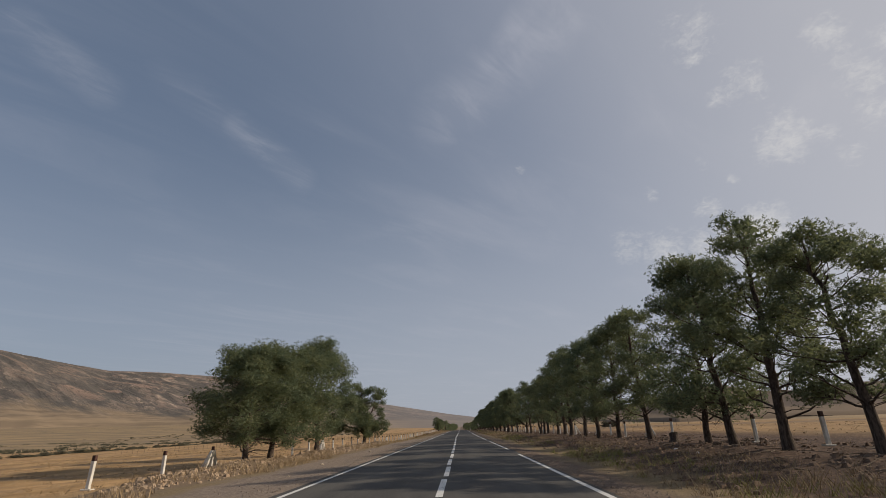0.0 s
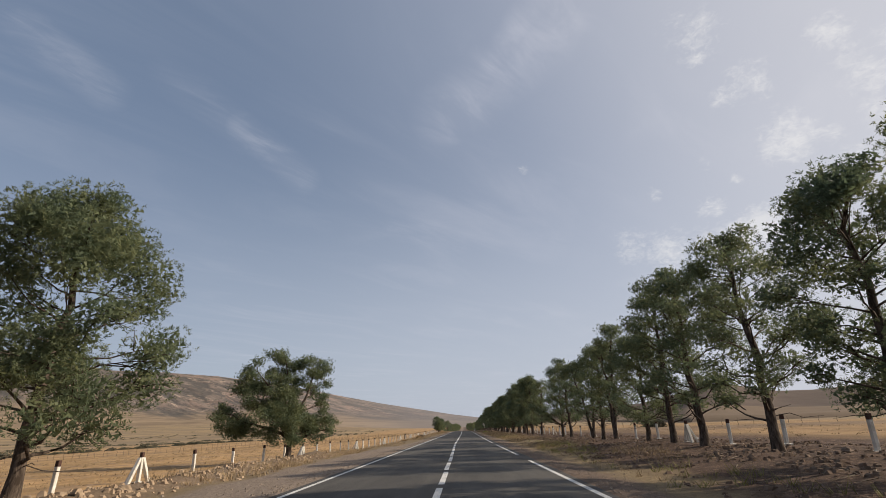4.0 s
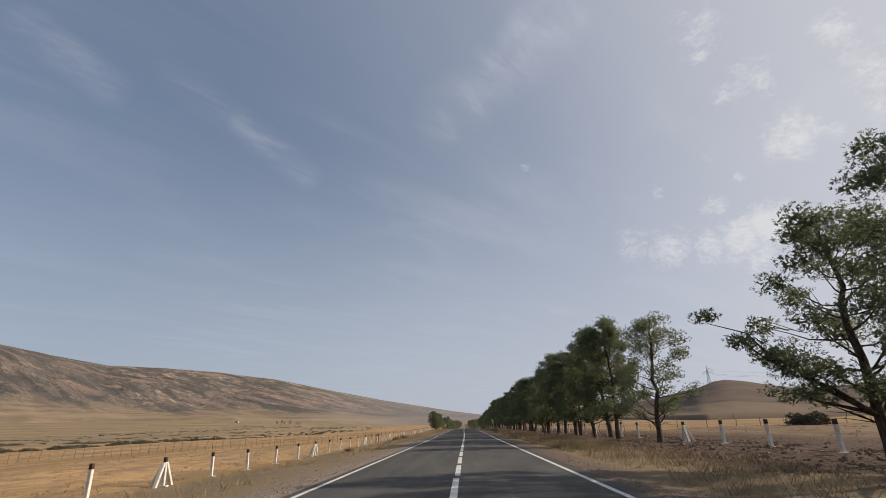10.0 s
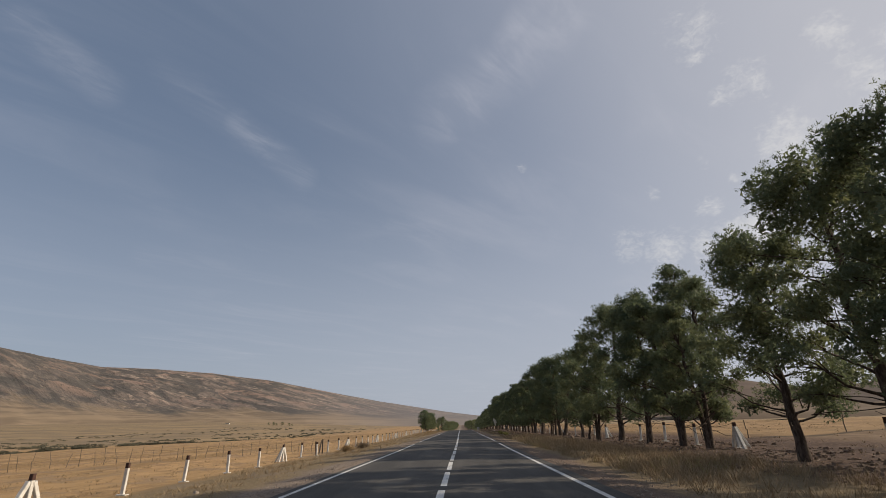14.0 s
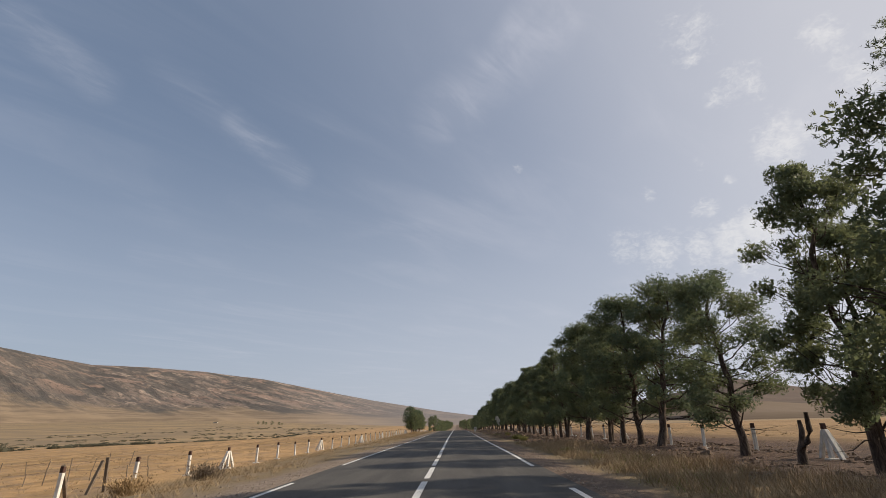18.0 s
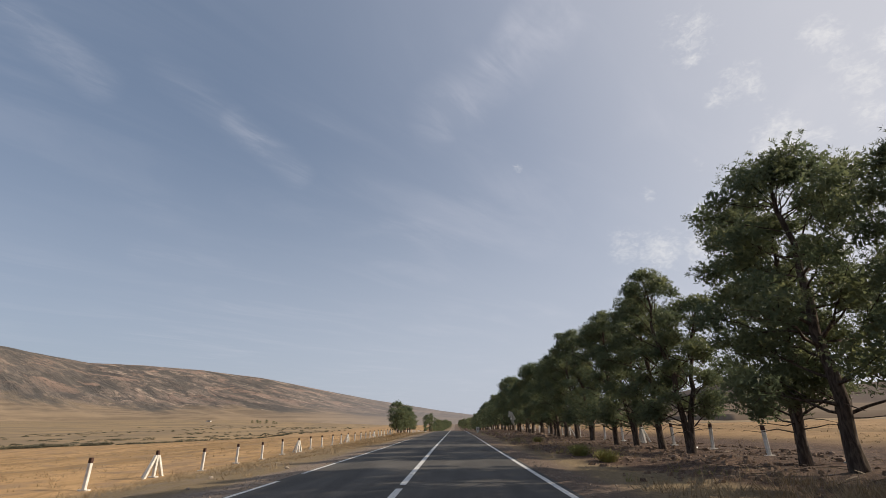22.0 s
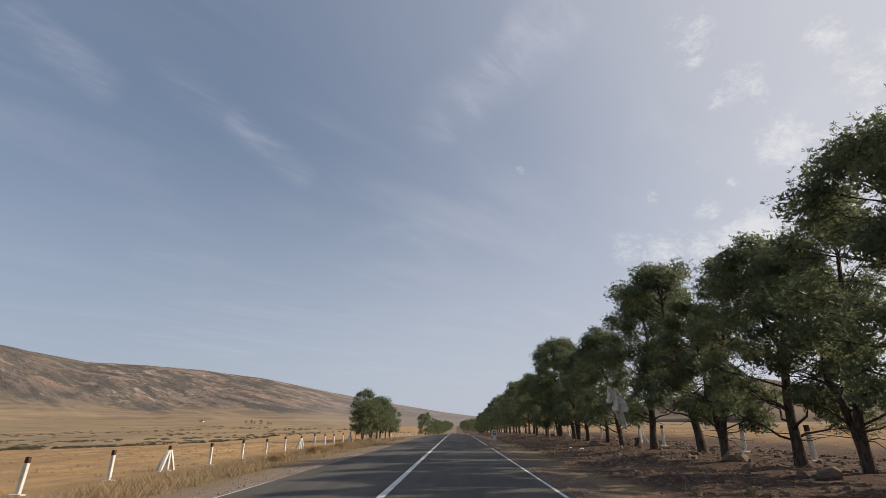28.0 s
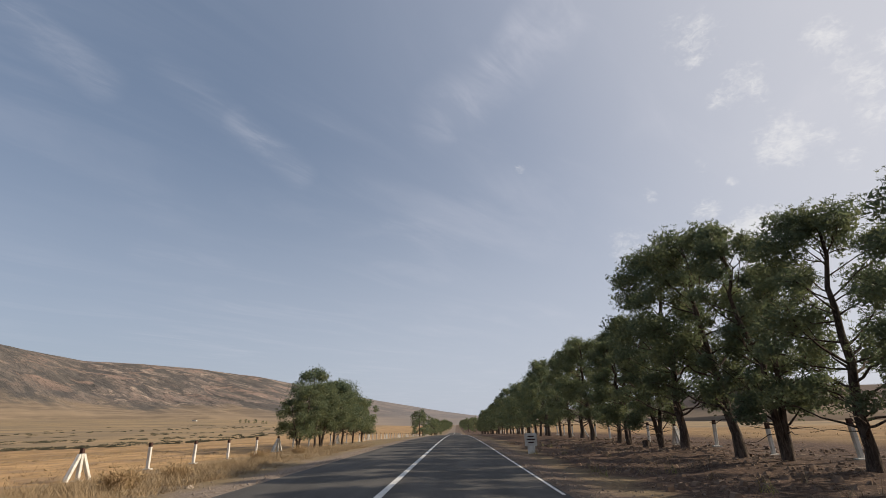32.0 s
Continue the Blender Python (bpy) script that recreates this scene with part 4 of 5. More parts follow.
stakes = [stake(k) for k in range(4)]
spots = []
for k in range(86):
    x, y = -13.2 - 0.51 * k + rnd.uniform(-0.2, 0.2), 138.0 - 0.535 * k * (1 + 0.002 * k) + rnd.uniform(-0.2, 0.2)
    z = land_z(x, y)
    m = Matrix.Translation((x, y, z)) @ Euler((radians(rnd.uniform(-7, 7)), radians(rnd.uniform(-9, 9)), rnd.uniform(0, 6))).to_matrix().to_4x4() @ Matrix.Diagonal((0.62, 0.62, 0.76, 1))
    tagged(copy_thing(rnd.choice(stakes), m), "crooked grey wooden stake of an old field fence", "stake", "stakes of the field fence")
    spots.append((x, y, z))
cross = []
for k in range(19):
    x, y = 14.5 + 2.95 * k + rnd.uniform(-0.3, 0.3), 120.0 + 0.03 * k + rnd.uniform(-0.15, 0.15)
    z = land_z(x, y)
    m = Matrix.Translation((x, y, z)) @ Euler((radians(rnd.uniform(-4, 4)), radians(rnd.uniform(-5, 5)), rnd.uniform(0, 6))).to_matrix().to_4x4() @ Matrix.Diagonal((0.9, 0.9, 0.85, 1))
    tagged(copy_thing(rnd.choice(stakes), m), "crooked grey wooden stake of an old field fence", "stake", "stakes of the cross fence")
    cross.append((x, y, z))
bin_protos(stakes)


def wire(name, pts, radius, label, category):
    verts, faces = [], []
    tube(verts, faces, [Vector(p) for p in pts], [radius] * len(pts), 4)
    return tagged(mesh_object(name, [tuple(v) for v in verts], faces, WIRE), label, category)


for h in (0.45, 0.8):
    wire("fence_wire", [(x, y, z + h + 0.04 * math.sin(i * 1.7)) for i, (x, y, z) in enumerate(spots)], 0.007, "thin rusty wire strung along the wooden stakes", "wire")

wire("fence_wire", [(x, y, z + 0.85 + 0.03 * math.sin(i * 1.7)) for i, (x, y, z) in enumerate(cross)], 0.006, "thin rusty wire strung along the wooden stakes", "wire")

# crossed brown boards leaning between two posts
for x, y, lean, turn in ((-11.4, 132.6, 5, 0), (-11.5, 131.0, 26, 8), (-11.5, 131.9, -24, -6)):
    ob = new("leaning_board")
    bm = bar(bmesh.new(), (0, 0, -0.1), (0, 0, 1.12), 0.11, 0.07)
    part("board", bm, GREY_WOOD, ob)
    ob.matrix_basis = Matrix.Translation((x, y, land_z(x, y))) @ Euler((radians(lean), 0, radians(turn))).to_matrix().to_4x4()
    tagged(ob, "brown weathered board leaning between fence posts", "board")


# ---- stones ----
def stone_mesh(seed, mat):
    r2 = random.Random(seed)
    bm = bmesh.new()
    bmesh.ops.create_icosphere(bm, subdivisions=2, radius=0.5)
    for v in bm.verts:
        k = 1 + 0.60 * noise.noise(v.co * 2.1 + Vector((seed, 0, 0))) + 0.30 * noise.noise(v.co * 4.5 + Vector((0, seed, 0)))
        v.co = Vector((v.co.x * k, v.co.y * k * 0.8, v.co.z * k * 0.6))
    me = bpy.data.meshes.new("stone")
    bm.to_mesh(me)
    bm.free()
    me.materials.append(mat)
    return me


STONES = [stone_mesh(k, STONE) for k in range(6)]
BANK = [stone_mesh(k, RUBBLE) for k in (10, 11, 12, 13)]
ROCKS = [stone_mesh(k, ROCK) for k in (6, 7, 8, 9)]


def scatter_stone(x, y, s, label, group, kinds=None):
    ob = new("stone", rnd.choice(kinds or STONES))
    ob.matrix_basis = Matrix.Translation((x, y, land_z(x, y) + 0.10 * s)) @ Euler((rnd.uniform(-0.3, 0.3), rnd.uniform(-0.3, 0.3), rnd.uniform(0, 6.28))).to_matrix().to_4x4() @ Matrix.Scale(s, 4)
    tagged(ob, label, "stone", group)


for k in range(70):
    y = 14 + 50 * rnd.random()
    scatter_stone(-8.7 + rnd.gauss(0, 0.6), y, rnd.uniform(0.12, 0.30) * rnd.uniform(0.6, 1.1), "rough tan field stone in the rubble row", "rubble by the fence", BANK)
for k in range(36):
    y = rnd.uniform(2, 236)
    scatter_stone(rnd.uniform(-8.5, -4.4), y, rnd.uniform(0.07, 0.22), "small pale stone on the gravel verge", "stones on the verge")
for k in range(115):
    y = rnd.uniform(2, 236)
    scatter_stone(rnd.uniform(7.4, 14.0), y, rnd.uniform(0.08, 0.34), "rough brown stone in the pine litter", "stones under the pines", ROCKS)
for x, y, s in ((9.7, 192.6, 0.75), (10.4, 193.6, 0.55), (9.2, 194.5, 0.5), (8.8, 190.2, 0.55), (10.2, 189.0, 0.5), (9.4, 188.2, 0.55), (9.8, 133.6, 0.5), (11.0, 136.5, 0.4), (9.0, 206.0, 0.7)):
    scatter_stone(x, y, s, "large brown rock under the pines", "stones under the pines", ROCKS)


# ---- stumps ----
def stump(x, y, r0, h):
    ob = new("tree_stump")
    bm = bmesh.new()
    rings = []
    for z, k in ((-0.1, 1.45), (0.06, 1.2), (0.2 * h, 1.0), (h, 0.95)):
        rings.append([bm.verts.new((r0 * k * math.cos(t * 0.5236) * (1 + 0.12 * math.sin(t * 2.3)), r0 * k * math.sin(t * 0.5236) * (1 + 0.1 * math.cos(t * 1.7)), z + (0.03 * math.sin(t) if z == h else 0))) for t in range(12)])
    for a, b in zip(rings, rings[1:]):
        for i in range(12):
            bm.faces.new((a[i], a[(i + 1) % 12], b[(i + 1) % 12], b[i]))
    part("bole", bm, BARK, ob, smooth=True)
    bm = bmesh.new()
    bm.faces.new([bm.verts.new((r0 * 0.95 * math.cos(t * 0.5236), r0 * 0.95 * math.sin(t * 0.5236), h + 0.012)) for t in range(12)])
    part("cut_face", bm, GREY_WOOD, ob, "sawn grey-brown top")
    ob.location = (x, y, land_z(x, y))
    tagged(ob, "short dark sawn stump among pine litter", "stump", "stumps")


for x, y, r0, h in ((10.2, 202.3, 0.15, 0.34), (10.6, 24.9, 0.20, 0.40), (10.4, 226.0, 0.18, 0.3), (-11.0, 60.2, 0.15, 0.3)):
    stump(x, y, r0, h)


# ---- a torn sheet of sacking caught in a pine ----
def drape(verts, faces, edges, y0, fold, rows_n=18, cols=9):
    """A hanging strip of cloth: edges gives height, left and right side from the top down."""
    base = len(verts)
    zs = [e[0] for e in edges]
    for j in range(rows_n):
        t = j / (rows_n - 1)
        z = zs[0] + (zs[-1] - zs[0]) * t
        a = float(np.interp(-z, [-v for v in zs], [e[1] for e in edges]))
        b = float(np.interp(-z, [-v for v in zs], [e[2] for e in edges]))
        for i in range(cols):
            s = i / (cols - 1)
            verts.append((a + (b - a) * s, y0 + fold * math.sin(s * 11 + t * 2.5) * (0.3 + t) + 0.13 * noise.noise((s * 4, t * 7, y0)) + 0.05 * noise.noise((s * 11, t * 15, y0)), z + 0.05 * noise.noise((s * 4, t * 5, 2.0)) - 0.08 * (s - 0.5) ** 2))
    for j in range(rows_n - 1):
        for i in range(cols - 1):
            q = base + j * cols + i
            faces.append((q, q + 1, q + cols + 1, q + cols))


def sacking(x, y, z, label):
    v, f = [], []
    drape(v, f, ((0.0, -0.36, -0.26), (-0.25, -0.42, -0.06), (-0.45, -0.40, -0.04), (-0.72, -0.50, -0.18), (-0.80, -0.46, -0.34)), 0.0, 0.05)
    drape(v, f, ((-0.12, -0.10, 0.10), (-0.35, -0.10, 0.22), (-0.75, -0.16, 0.46), (-1.08, -0.24, 0.62), (-1.20, -0.16, 0.52)), -0.06, 0.10, 22, 15)
    drape(v, f, ((-1.12, -0.14, 0.0), (-1.35, -0.10, 0.02), (-1.55, -0.06, 0.0)), -0.02, 0.03, 9, 5)
    drape(v, f, ((-1.12, 0.06, 0.30), (-1.40, 0.06, 0.32), (-1.70, 0.12, 0.40), (-1.95, 0.28, 0.36)), 0.02, 0.05, 14, 7)
    ob = mesh_object("sacking", v, f, CLOTH, smooth=True)
    mod = ob.modifiers.new("thickness", "SOLIDIFY")
    mod.thickness = 0.008
    ob.location, ob.scale = (x, y, z), (0.72, 0.72, 0.78)
    tagged(ob, label, "sacking")


sacking(7.25, 195.4, 2.50, "torn cream sheet of sacking hanging from a pine")


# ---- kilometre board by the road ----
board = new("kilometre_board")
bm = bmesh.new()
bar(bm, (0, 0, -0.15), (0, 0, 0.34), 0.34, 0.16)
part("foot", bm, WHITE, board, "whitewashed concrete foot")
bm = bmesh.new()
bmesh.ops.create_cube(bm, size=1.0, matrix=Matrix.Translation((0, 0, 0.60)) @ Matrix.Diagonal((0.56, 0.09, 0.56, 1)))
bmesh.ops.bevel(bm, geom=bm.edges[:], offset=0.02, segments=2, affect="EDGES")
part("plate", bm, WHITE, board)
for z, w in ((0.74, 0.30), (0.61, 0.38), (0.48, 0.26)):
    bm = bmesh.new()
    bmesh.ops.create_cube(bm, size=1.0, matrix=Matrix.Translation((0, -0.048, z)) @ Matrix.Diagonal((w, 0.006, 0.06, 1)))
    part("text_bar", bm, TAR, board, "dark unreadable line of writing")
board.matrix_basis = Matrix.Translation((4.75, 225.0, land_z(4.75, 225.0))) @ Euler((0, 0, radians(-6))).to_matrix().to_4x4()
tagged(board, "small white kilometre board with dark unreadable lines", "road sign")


# ---- litter ----
for x, y, s in ((7.69, 203.5, 0.22), (7.37, 204.7, 0.16), (11.9, 163.1, 0.3), (8.1, 134.2, 0.24), (12.8, 129.0, 0.2), (11.2, 205.5, 0.18), (9.0, 21.0, 0.14), (14.5, 57.0, 0.2), (8.3, 17.5, 0.12)):
    bm = bmesh.new()
    bmesh.ops.create_icosphere(bm, subdivisions=2, radius=0.5)
    for v in bm.verts:
        v.co *= 1 + 0.5 * noise.noise(v.co * 2.5 + Vector((x, y, 0)))
        v.co.z = max(-0.12, v.co.z * 0.55)
    ob = part("plastic_bag", bm, PLASTIC)
    ob.matrix_basis = Matrix.Translation((x, y, land_z(x, y) + 0.10 * s)) @ Matrix.Scale(s, 4)
    tagged(ob, "crumpled white plastic bag on the ground", "litter", "litter")


# ---- shrubs ----
def shrub(seed, mat, name="shrub", clumps=100, blades=6):
    nrs = np.random.RandomState(seed)
    rnd2 = random.Random(seed)
    tv, tf = [], []
    for k in range(9):
        a = rnd2.uniform(0, 6.28)
        e = Vector((math.cos(a) * 0.7, math.sin(a) * 0.7, rnd2.uniform(0.5, 0.95)))
        tube(tv, tf, bent(rnd2, Vector((0, 0, -0.05)), e, 3, 0.08), [0.03, 0.022, 0.014, 0.006], 4)
    d = nrs.normal(size=(clumps, 3))
    d /= np.linalg.norm(d, axis=1)[:, None]
    d[:, 2] = np.abs(d[:, 2])
    P = d * (nrs.rand(clumps, 1) ** 0.4) * np.array((1.0, 0.9, 0.85)) * (1 + 0.25 * np.sin(d[:, :1] * 5 + seed)) + np.array((0, 0, 0.08))
    ob = new(name)
    mesh_object("stems", [tuple(v) for v in tv], tf, BARK, ob).name = "stem"
    c = new("foliage", crown_mesh(P, np.full(len(P), 0.16), blades, 0.22 * (240 / clumps) ** 0.4, nrs, mat))
    c.parent = ob
    return ob


shrubs = [shrub(k, SCRUB) for k in (1, 2, 3)]


def put_shrub(x, y, s, flat_, label, group, proto=None, stretch=1.0):
    m = Matrix.Translation((x, y, land_z(x, y))) @ Euler((0, 0, rnd.uniform(0, 6.28) if stretch == 1.0 else rnd.uniform(1.2, 1.9))).to_matrix().to_4x4() @ Matrix.Diagonal((s * stretch, s, s * flat_, 1))
    tagged(copy_thing(proto or rnd.choice(shrubs), m), label, "shrub", group)


for k in range(200):
    y = 80 + 520 * rnd.random() ** 1.3
    x = -108 - 0.10 * (y - 200) + rnd.gauss(0, 2.0)
    put_shrub(x, y, rnd.uniform(0.8, 1.9), rnd.uniform(0.35, 0.65), "dark low shrub on the bank across the field", "shrubs across the field", None, 1.0 if k % 2 else rnd.uniform(1.5, 3.0))


def far_scrub(count, seed):
    """Low dark bushes, too many to count, over the rising ground beyond the field."""
    nrs, r2 = np.random.RandomState(seed), random.Random(seed)
    P, R = [], []
    while len(P) < count:
        y = r2.uniform(110, 950)
        x = -135 - r2.random() ** 1.6 * 300
        if noise.noise((x * 0.02, y * 0.008, 40.0)) + r2.uniform(-0.3, 0.3) < 0.05:
            continue
        s, flat_, long_ = r2.uniform(0.8, 2.6), r2.uniform(0.25, 0.42), r2.uniform(1.2, 3.4)
        d = nrs.normal(size=(34, 3))
        d /= np.linalg.norm(d, axis=1)[:, None]
        d[:, 2] = np.abs(d[:, 2])
        d *= nrs.rand(34, 1) ** 0.4
        P.append(d * np.array((s, s * long_, s * flat_)) + np.array((x, y, land_z(x, y) + 0.05)))
    P = np.concatenate(P)
    return tagged(new("scrub", crown_mesh(P, np.full(len(P), 0.30), 5, 0.62, nrs, SCRUB)), "grey-green scrub scattered over the far field", "scrub", kind="stuff")


far_scrub(520, 61)
thick = shrub(5, SCRUB, "shrub", 420, 10)
for x, y, s in ((32.7, 113.5, 1.7),):
    put_shrub(x, y, s, 0.72, "green shrub standing in the straw field", "", thick)
bin_protos([thick])
bin_protos(shrubs)
def weed(seed, mat, stalks):
    nrs = np.random.RandomState(seed)
    a, lean_, h = nrs.rand(stalks) * 6.283, nrs.rand(stalks) ** 0.8, 0.45 + 0.55 * nrs.rand(stalks)
    root = np.stack([np.cos(a) * lean_ * 0.55, np.sin(a) * lean_ * 0.55, 0 * a], 1) + nrs.normal(size=(stalks, 3)) * np.array((0.12, 0.12, 0))
    tip = root + np.stack([np.cos(a) * lean_ * 0.6, np.sin(a) * lean_ * 0.6, h], 1) + nrs.normal(size=(stalks, 3)) * 0.10
    side = np.stack([np.sin(a), -np.cos(a), 0 * a], 1) * 0.014
    V = np.stack([root - side, root + side, tip], 1).reshape(-1, 3)
    mid_ = root + (tip - root) * nrs.uniform(0.4, 1.0, (stalks, 1))
    heads = sprays(mid_, tip - root, 0.14, nrs, 0.22)
    V = np.concatenate([V, heads])
    ob = new("dry_bush")
    mesh_object("tussock", [tuple(v) for v in V], [(3 * k, 3 * k + 1, 3 * k + 2) for k in range(len(V) // 3)], mat, ob)
    return ob


weeds = [weed(8, WEED, 900), weed(9, GREEN_GRASS, 700), weed(10, GREY_WOOD, 500)]
for x, y, s, g in ((-8.1, 133.0, 0.7, 2), (-8.6, 129.5, 0.6, 0), (-6.8, 199.5, 0.45, 0), (-7.1, 201.3, 0.4, 0), (-6.9, 206.0, 0.6, 0), (-7.2, 208.0, 0.5, 0), (-7.2, 214.0, 0.55, 0), (-7.0, 216.2, 0.45, 0), (6.7, 174.8, 0.4, 1), (6.2, 157.0, 0.45, 1), (5.9, 159.5, 0.45, 1), (6.4, 162.0, 0.4, 1),
                   (5.6, 137.5, 0.3, 1), (-8.0, 100.0, 0.4, 0), (-7.6, 185.0, 0.4, 0), (-8.3, 226.0, 0.5, 0), (-7.9, 231.0, 0.5, 0)):
    put_shrub(x, y, s, 0.9, ("dry tan bushy weed on the road verge", "greenish bushy weed on the road verge", "leafless brown bush on the road verge")[g], "weeds on the verge", weeds[g])
bin_protos(weeds)


# ---- pylon and its cables, on the low hill ----
def pylon():
    ob = new("pylon")
    for sx, sy in ((-1, -1), (-1, 1), (1, -1), (1, 1)):
        bm = bar(bmesh.new(), (3.2 * sx, 3.2 * sy, -2), (1.1 * sx, 1.1 * sy, 20), 0.34, 0.34)
        bar(bm, (1.1 * sx, 1.1 * sy, 20), (0.15 * sx, 0.15 * sy, 33), 0.28, 0.28)
        part("leg", bm, STEEL, ob)
    levels = (0, 5, 9.5, 13.5, 17, 20, 23, 26)
    for a, b in zip(levels, levels[1:]):
        ra, rb = [3.2 - 2.1 * v / 20 if v <= 20 else 1.1 - 0.95 * (v - 20) / 13 for v in (a, b)]
        for s in (-1, 1):
            bm = bar(bmesh.new(), (-ra, s * ra, a), (rb, s * rb, b), 0.22, 0.22)
            bar(bm, (ra, s * ra, a), (-rb, s * rb, b), 0.22, 0.22)
            part("lattice", bm, STEEL, ob)
    for x, z in ((-8.5, 20.0), (8.5, 20.0), (7.5, 26.0)):
        bm = bar(bmesh.new(), (0, -0.5, z), (x, 0, z + 0.4), 0.30, 0.30)
        bar(bm, (0, 0.3, z + 2.6), (x, 0, z + 0.5), 0.24, 0.24)
        bar(bm, (0.5 * x, 0, z + 0.1), (0.5 * x, 0, z + 1.6), 0.18, 0.18)
        arm = part("cross_arm", bm, STEEL, ob)
        part("insulator", bar(bmesh.new(), (x, 0, z + 0.4), (x, 0, z - 2.4), 0.26, 0.26), STEEL, arm)
    return ob


tower = pylon()
ends = []
for u, far, rise, turn in ((0.4755, 966.0, 0.0640, -35), (1.25, 690.0, 0.085, -35)):
    x, y, z = u * far, 56 + far, EYE + rise * far
    m = Matrix.Translation((x, y, z)) @ Euler((0, 0, radians(turn))).to_matrix().to_4x4()
    tagged(copy_thing(tower, m), "grey steel lattice pylon on the low hill", "pylon", "pylons")
    ends.append(m)
bin_protos([tower])
for px, pz in ((-8.5, 17.6), (8.5, 17.6), (7.5, 23.6)):
    a, b = [m @ Vector((px, 0, pz)) for m in ends]
    wire("power_cable", [a.lerp(b, i / 24) - Vector((0, 0, 18 * (1 - (i / 12 - 1) ** 2))) for i in range(25)], 0.09, "thin dark power cable sagging between pylons", "cable")


# ---- farmhouse at the foot of the hill ----
farm = new("farmhouse")
fx, fy = -488.0, 1150.0
bm = bmesh.new()
bmesh.ops.create_cube(bm, size=1.0, matrix=Matrix.Translation((0, 0, 1.6)) @ Matrix.Diagonal((12, 7, 4.2, 1)))
bmesh.ops.bevel(bm, geom=bm.edges[:], offset=0.05, segments=1, affect="EDGES")
part("wall", bm, WHITE, farm, "whitewashed wall")
bm = bmesh.new()
for s in (-1, 1):
    f = bm.faces.new([bm.verts.new(v) for v in ((-6.3, s * 3.9, 3.6), (6.3, s * 3.9, 3.6), (6.3, 0, 5.0), (-6.3, 0, 5.0))])
bmesh.ops.solidify(bm, geom=bm.faces[:], thickness=0.15)
part("roof", bm, GREY_WOOD, farm, "low brown roof")
for x in (-3.5, 0.0, 3.5):
    bm = bmesh.new()
    bmesh.ops.create_cube(bm, size=1.0, matrix=Matrix.Translation((x, -3.5, 1.5)) @ Matrix.Diagonal((1.1, 0.1, 2.2 if x == 0 else 1.1, 1)))
    part("door" if x == 0 else "window", bm, TAR, farm)
farm.location, farm.scale = (fx, fy, land_z(fx, fy)), (0.65, 0.65, 0.65)
tagged(farm, "small whitewashed farmhouse at the foot of the hill", "house")


# ---- grass, litter and gravel ----
def blades_mesh(name, spots_, mat, label, category, seed, hmin, hmax, width, lean):
    nrs = np.random.RandomState(seed)
    n_ = len(spots_)
    B = np.array(spots_)
    a = nrs.rand(n_) * 6.283
    h = hmin + (hmax - hmin) * nrs.rand(n_) ** 1.6
    side = np.stack([np.cos(a), np.sin(a), 0 * a], 1) * width
    b2 = nrs.rand(n_) * 6.283
    tip = np.stack([np.cos(b2) * h * lean, np.sin(b2) * h * lean, h], 1)
    V = np.stack([B - side, B + side, B + tip], 1).reshape(-1, 3)
    me = bpy.data.meshes.new(name)
    me.vertices.add(n_ * 3)
    me.vertices.foreach_set("co", V.ravel())
    me.loops.add(n_ * 3)
    me.loops.foreach_set("vertex_index", np.arange(n_ * 3, dtype=np.int32))
    me.polygons.add(n_)
    me.polygons.foreach_set("loop_start", np.arange(0, n_ * 3, 3, dtype=np.int32))
    me.update(calc_edges=True)
    me.materials.append(mat)
    return tagged(new(name, me), label, category, kind="stuff")


def tufts(count, xa, xb, ya, yb, seed, each, thin, amount=((0, 1.0), (1, 1.0))):
    r2 = random.Random(seed)
    out = []
    while len(out) < count:
        x, y = r2.uniform(xa, xb), r2.uniform(ya, yb)
        if noise.noise((x * 0.25, y * 0.12, seed)) + r2.uniform(-0.35, 0.35) < thin or r2.random() > lerp(y, amount):
            continue
        for k in range(each):
            px, py = x + r2.gauss(0, 0.09), y + r2.gauss(0, 0.09)
            out.append((px, py, land_z(px, py) - 0.01))
    return out


RIGHT_GRASS = ((0, 0.3), (10, 0.6), (25, 0.6), (32, 0.25), (45, 0.5), (60, 0.5), (68, 0.6), (76, 1.0), (138, 1.0), (150, 0.7), (160, 0.4), (176, 0.12), (240, 0.08))
blades_mesh("tall_dry_grass", tufts(40000, -9.4, -5.0, 180, 240, 13, 22, -0.12), GRASS, "tall pale dry grass on the verge", "grass", 14, 0.08, 0.42, 0.0055, 0.75)
blades_mesh("dry_grass", tufts(8000, -8.8, -6.3, -2, 66, 17, 14, -0.05), GRASS, "dry grass between gravel and rubble", "grass", 18, 0.06, 0.36, 0.010, 0.5)
blades_mesh("dry_grass", tufts(46000, -11.0, -4.9, 64, 240, 3, 14, -0.05), GRASS, "tufts of dry yellow grass on the verge", "grass", 4, 0.04, 0.26, 0.007, 0.8)
blades_mesh("dry_grass", tufts(46000, 4.7, 8.4, -2, 240, 5, 14, -0.05, RIGHT_GRASS), GRASS, "tufts of dry yellow grass on the verge", "grass", 6, 0.05, 0.34, 0.007, 0.75)
blades_mesh("green_grass", tufts(9000, 4.8, 7.2, -2, 240, 7, 16, 0.25, RIGHT_GRASS), GREEN_GRASS, "patches of greenish grass by the road", "grass", 8, 0.08, 0.36, 0.007, 0.7)
blades_mesh("dry_grass", tufts(30000, 4.9, 8.2, 90, 150, 23, 20, -0.02), GRASS, "thick golden grass beside the road", "grass", 24, 0.10, 0.44, 0.006, 0.65)
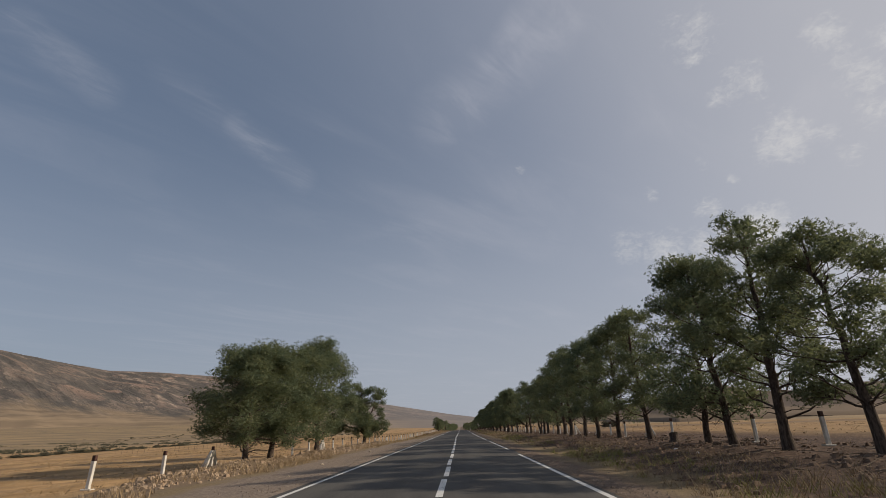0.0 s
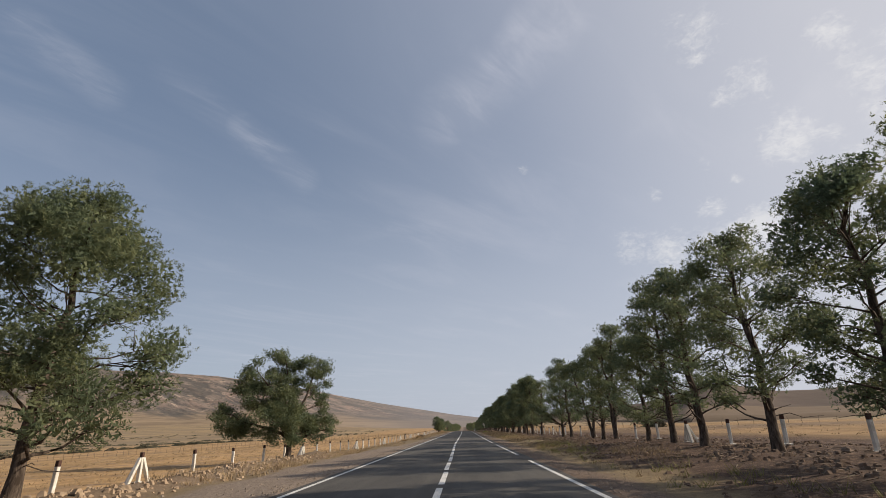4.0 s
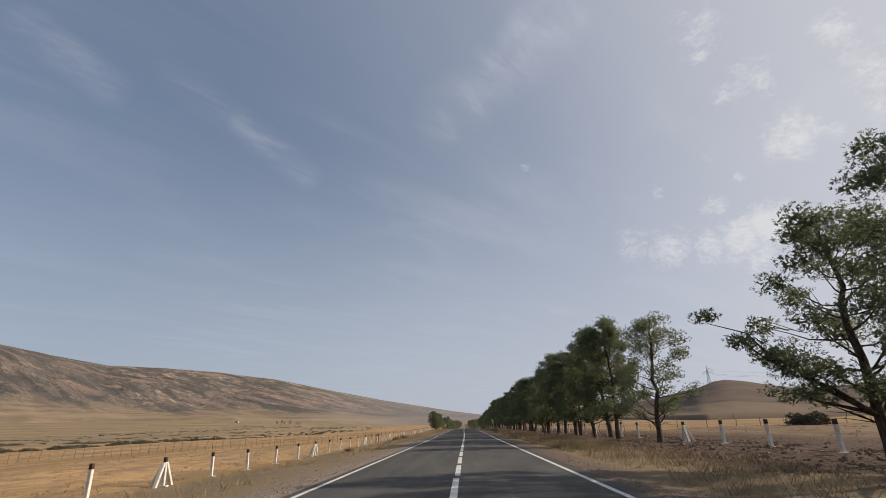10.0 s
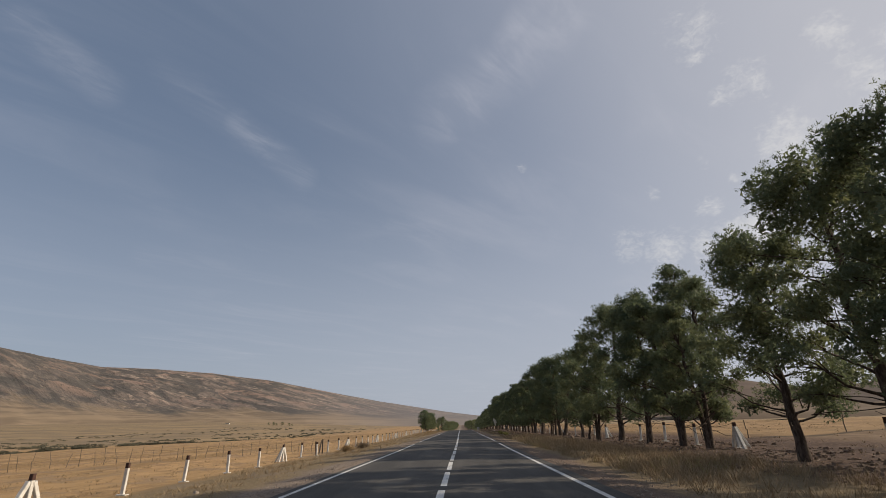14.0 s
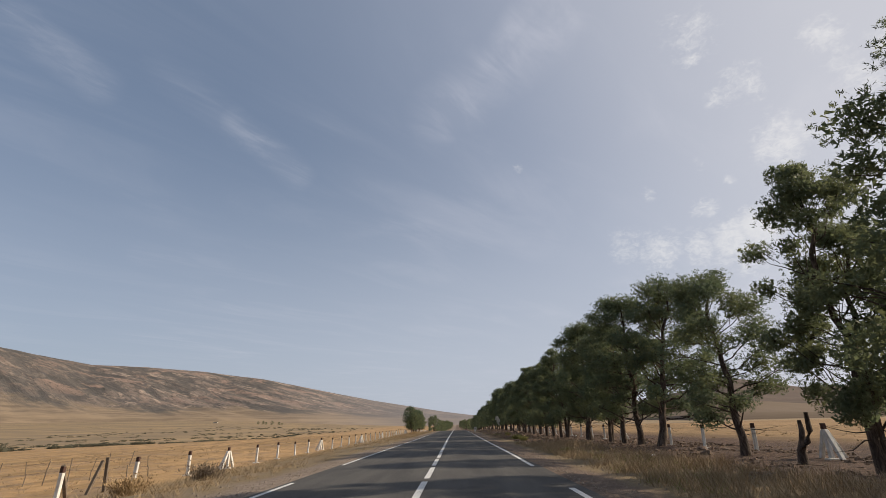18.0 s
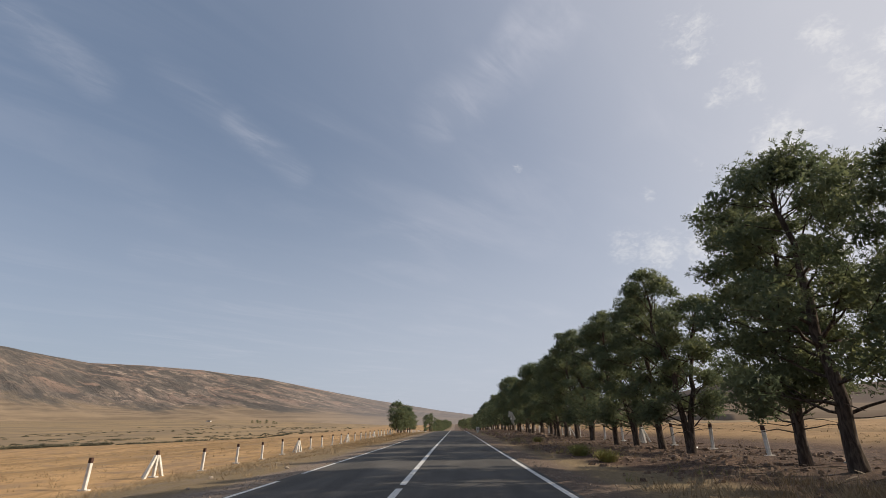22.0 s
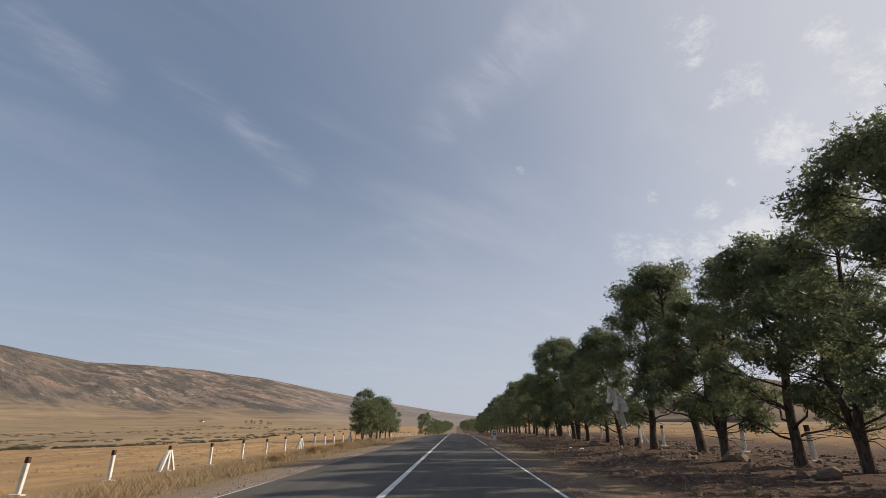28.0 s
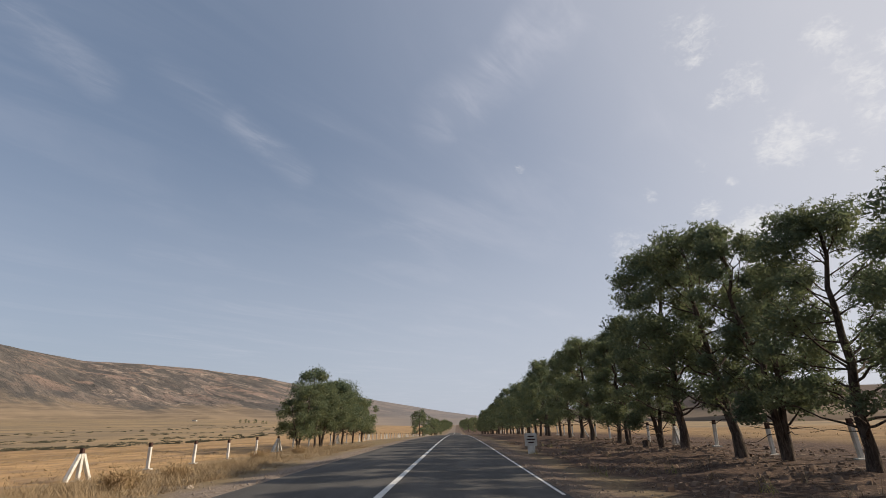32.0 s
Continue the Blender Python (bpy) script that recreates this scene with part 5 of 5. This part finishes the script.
blades_mesh("stubble", tufts(60000, -42.0, -10.5, -2, 245, 9, 8, -0.15), GRASS, "straw stubble on the mown field", "stubble", 10, 0.04, 0.16, 0.014, 0.9)
blades_mesh("stubble", tufts(18000, 12.5, 40.0, -2, 245, 11, 8, -0.15), GRASS, "straw stubble on the mown field", "stubble", 12, 0.04, 0.16, 0.014, 0.9)


def sticks(count, seed):
    r2 = random.Random(seed)
    verts, faces = [], []
    for k in range(count):
        x, y = r2.uniform(7.4, 13.4), r2.uniform(0, 240)
        a, L = r2.uniform(0, 6.28), r2.uniform(0.15, 0.9) * r2.random() + 0.1
        z = land_z(x, y)
        e = (x + math.cos(a) * L, y + math.sin(a) * L)
        tube(verts, faces, [Vector((x, y, z + 0.015)), Vector((e[0], e[1], land_z(*e) + 0.02 + 0.1 * r2.random() * L))], [0.012, 0.006], 3)
    return tagged(mesh_object("fallen_twigs", [tuple(v) for v in verts], faces, GREY_WOOD), "dead twigs lying on brown pine litter", "twigs", kind="stuff")


sticks(2600, 3)


def clods(count, seed, mat, spot, low, high, name, label):
    """Lumps of earth and small stones strewn over the ground."""
    r2 = random.Random(seed)
    verts, faces = [], []
    for k in range(count):
        x, y = spot(r2)
        if noise.noise((x * 0.5, y * 0.4, 21.0)) + r2.uniform(-0.3, 0.3) < 0:
            continue
        r = low + (high - low) * r2.random() ** 2.2
        z = land_z(x, y)
        b = len(verts)
        for i in range(5):
            t = i * 1.257 + r2.random() * 0.8
            q = r * r2.uniform(0.8, 1.3)
            verts.append((x + q * math.cos(t), y + q * math.sin(t), z - 0.03))
        for i in range(5):
            t = i * 1.257 + r2.random() * 0.8
            q = r * r2.uniform(0.4, 0.8)
            verts.append((x + q * math.cos(t), y + q * math.sin(t), z + r * r2.uniform(0.3, 0.8)))
        faces += [(b + i, b + (i + 1) % 5, b + 5 + (i + 1) % 5, b + 5 + i) for i in range(5)]
        faces.append(tuple(b + 5 + i for i in range(5)))
    return tagged(mesh_object(name, verts, faces, mat), label, name.split("_")[-1], kind="stuff")


def under_pines(r2):
    y = r2.uniform(0, 240)
    return r2.uniform(7.2 if 66 < y < 150 else 5.2, 14.5), y


clods(34000, 8, CLOD, under_pines, 0.02, 0.12, "earth_clods", "reddish clods and stones in the pine litter")
clods(5000, 9, RUBBLE, lambda r2: (-8.7 + r2.gauss(0, 0.65), r2.uniform(12, 66)), 0.02, 0.13, "bank_rubble", "small tan stones heaped along the bank")


def gravel(count, seed):
    r2 = random.Random(seed)
    verts, faces = [], []
    for k in range(count):
        s = r2.choice((-1, 1))
        x, y = s * (3.3 + abs(r2.gauss(0, 0.9))), r2.uniform(0, 236)
        r = r2.uniform(0.012, 0.04)
        z = land_z(x, y)
        b = len(verts)
        for i in range(4):
            t = i * 1.57 + r2.random()
            verts.append((x + r * math.cos(t), y + r * math.sin(t), z - 0.01 + 0.3 * r * r2.random()))
        verts.append((x, y, z + r * r2.uniform(0.5, 1.0)))
        faces += [(b + i, b + (i + 1) % 4, b + 4) for i in range(4)]
    return tagged(mesh_object("gravel", verts, faces, PEBBLE), "loose pale gravel on the road shoulders", "gravel", kind="stuff")


gravel(16000, 5)
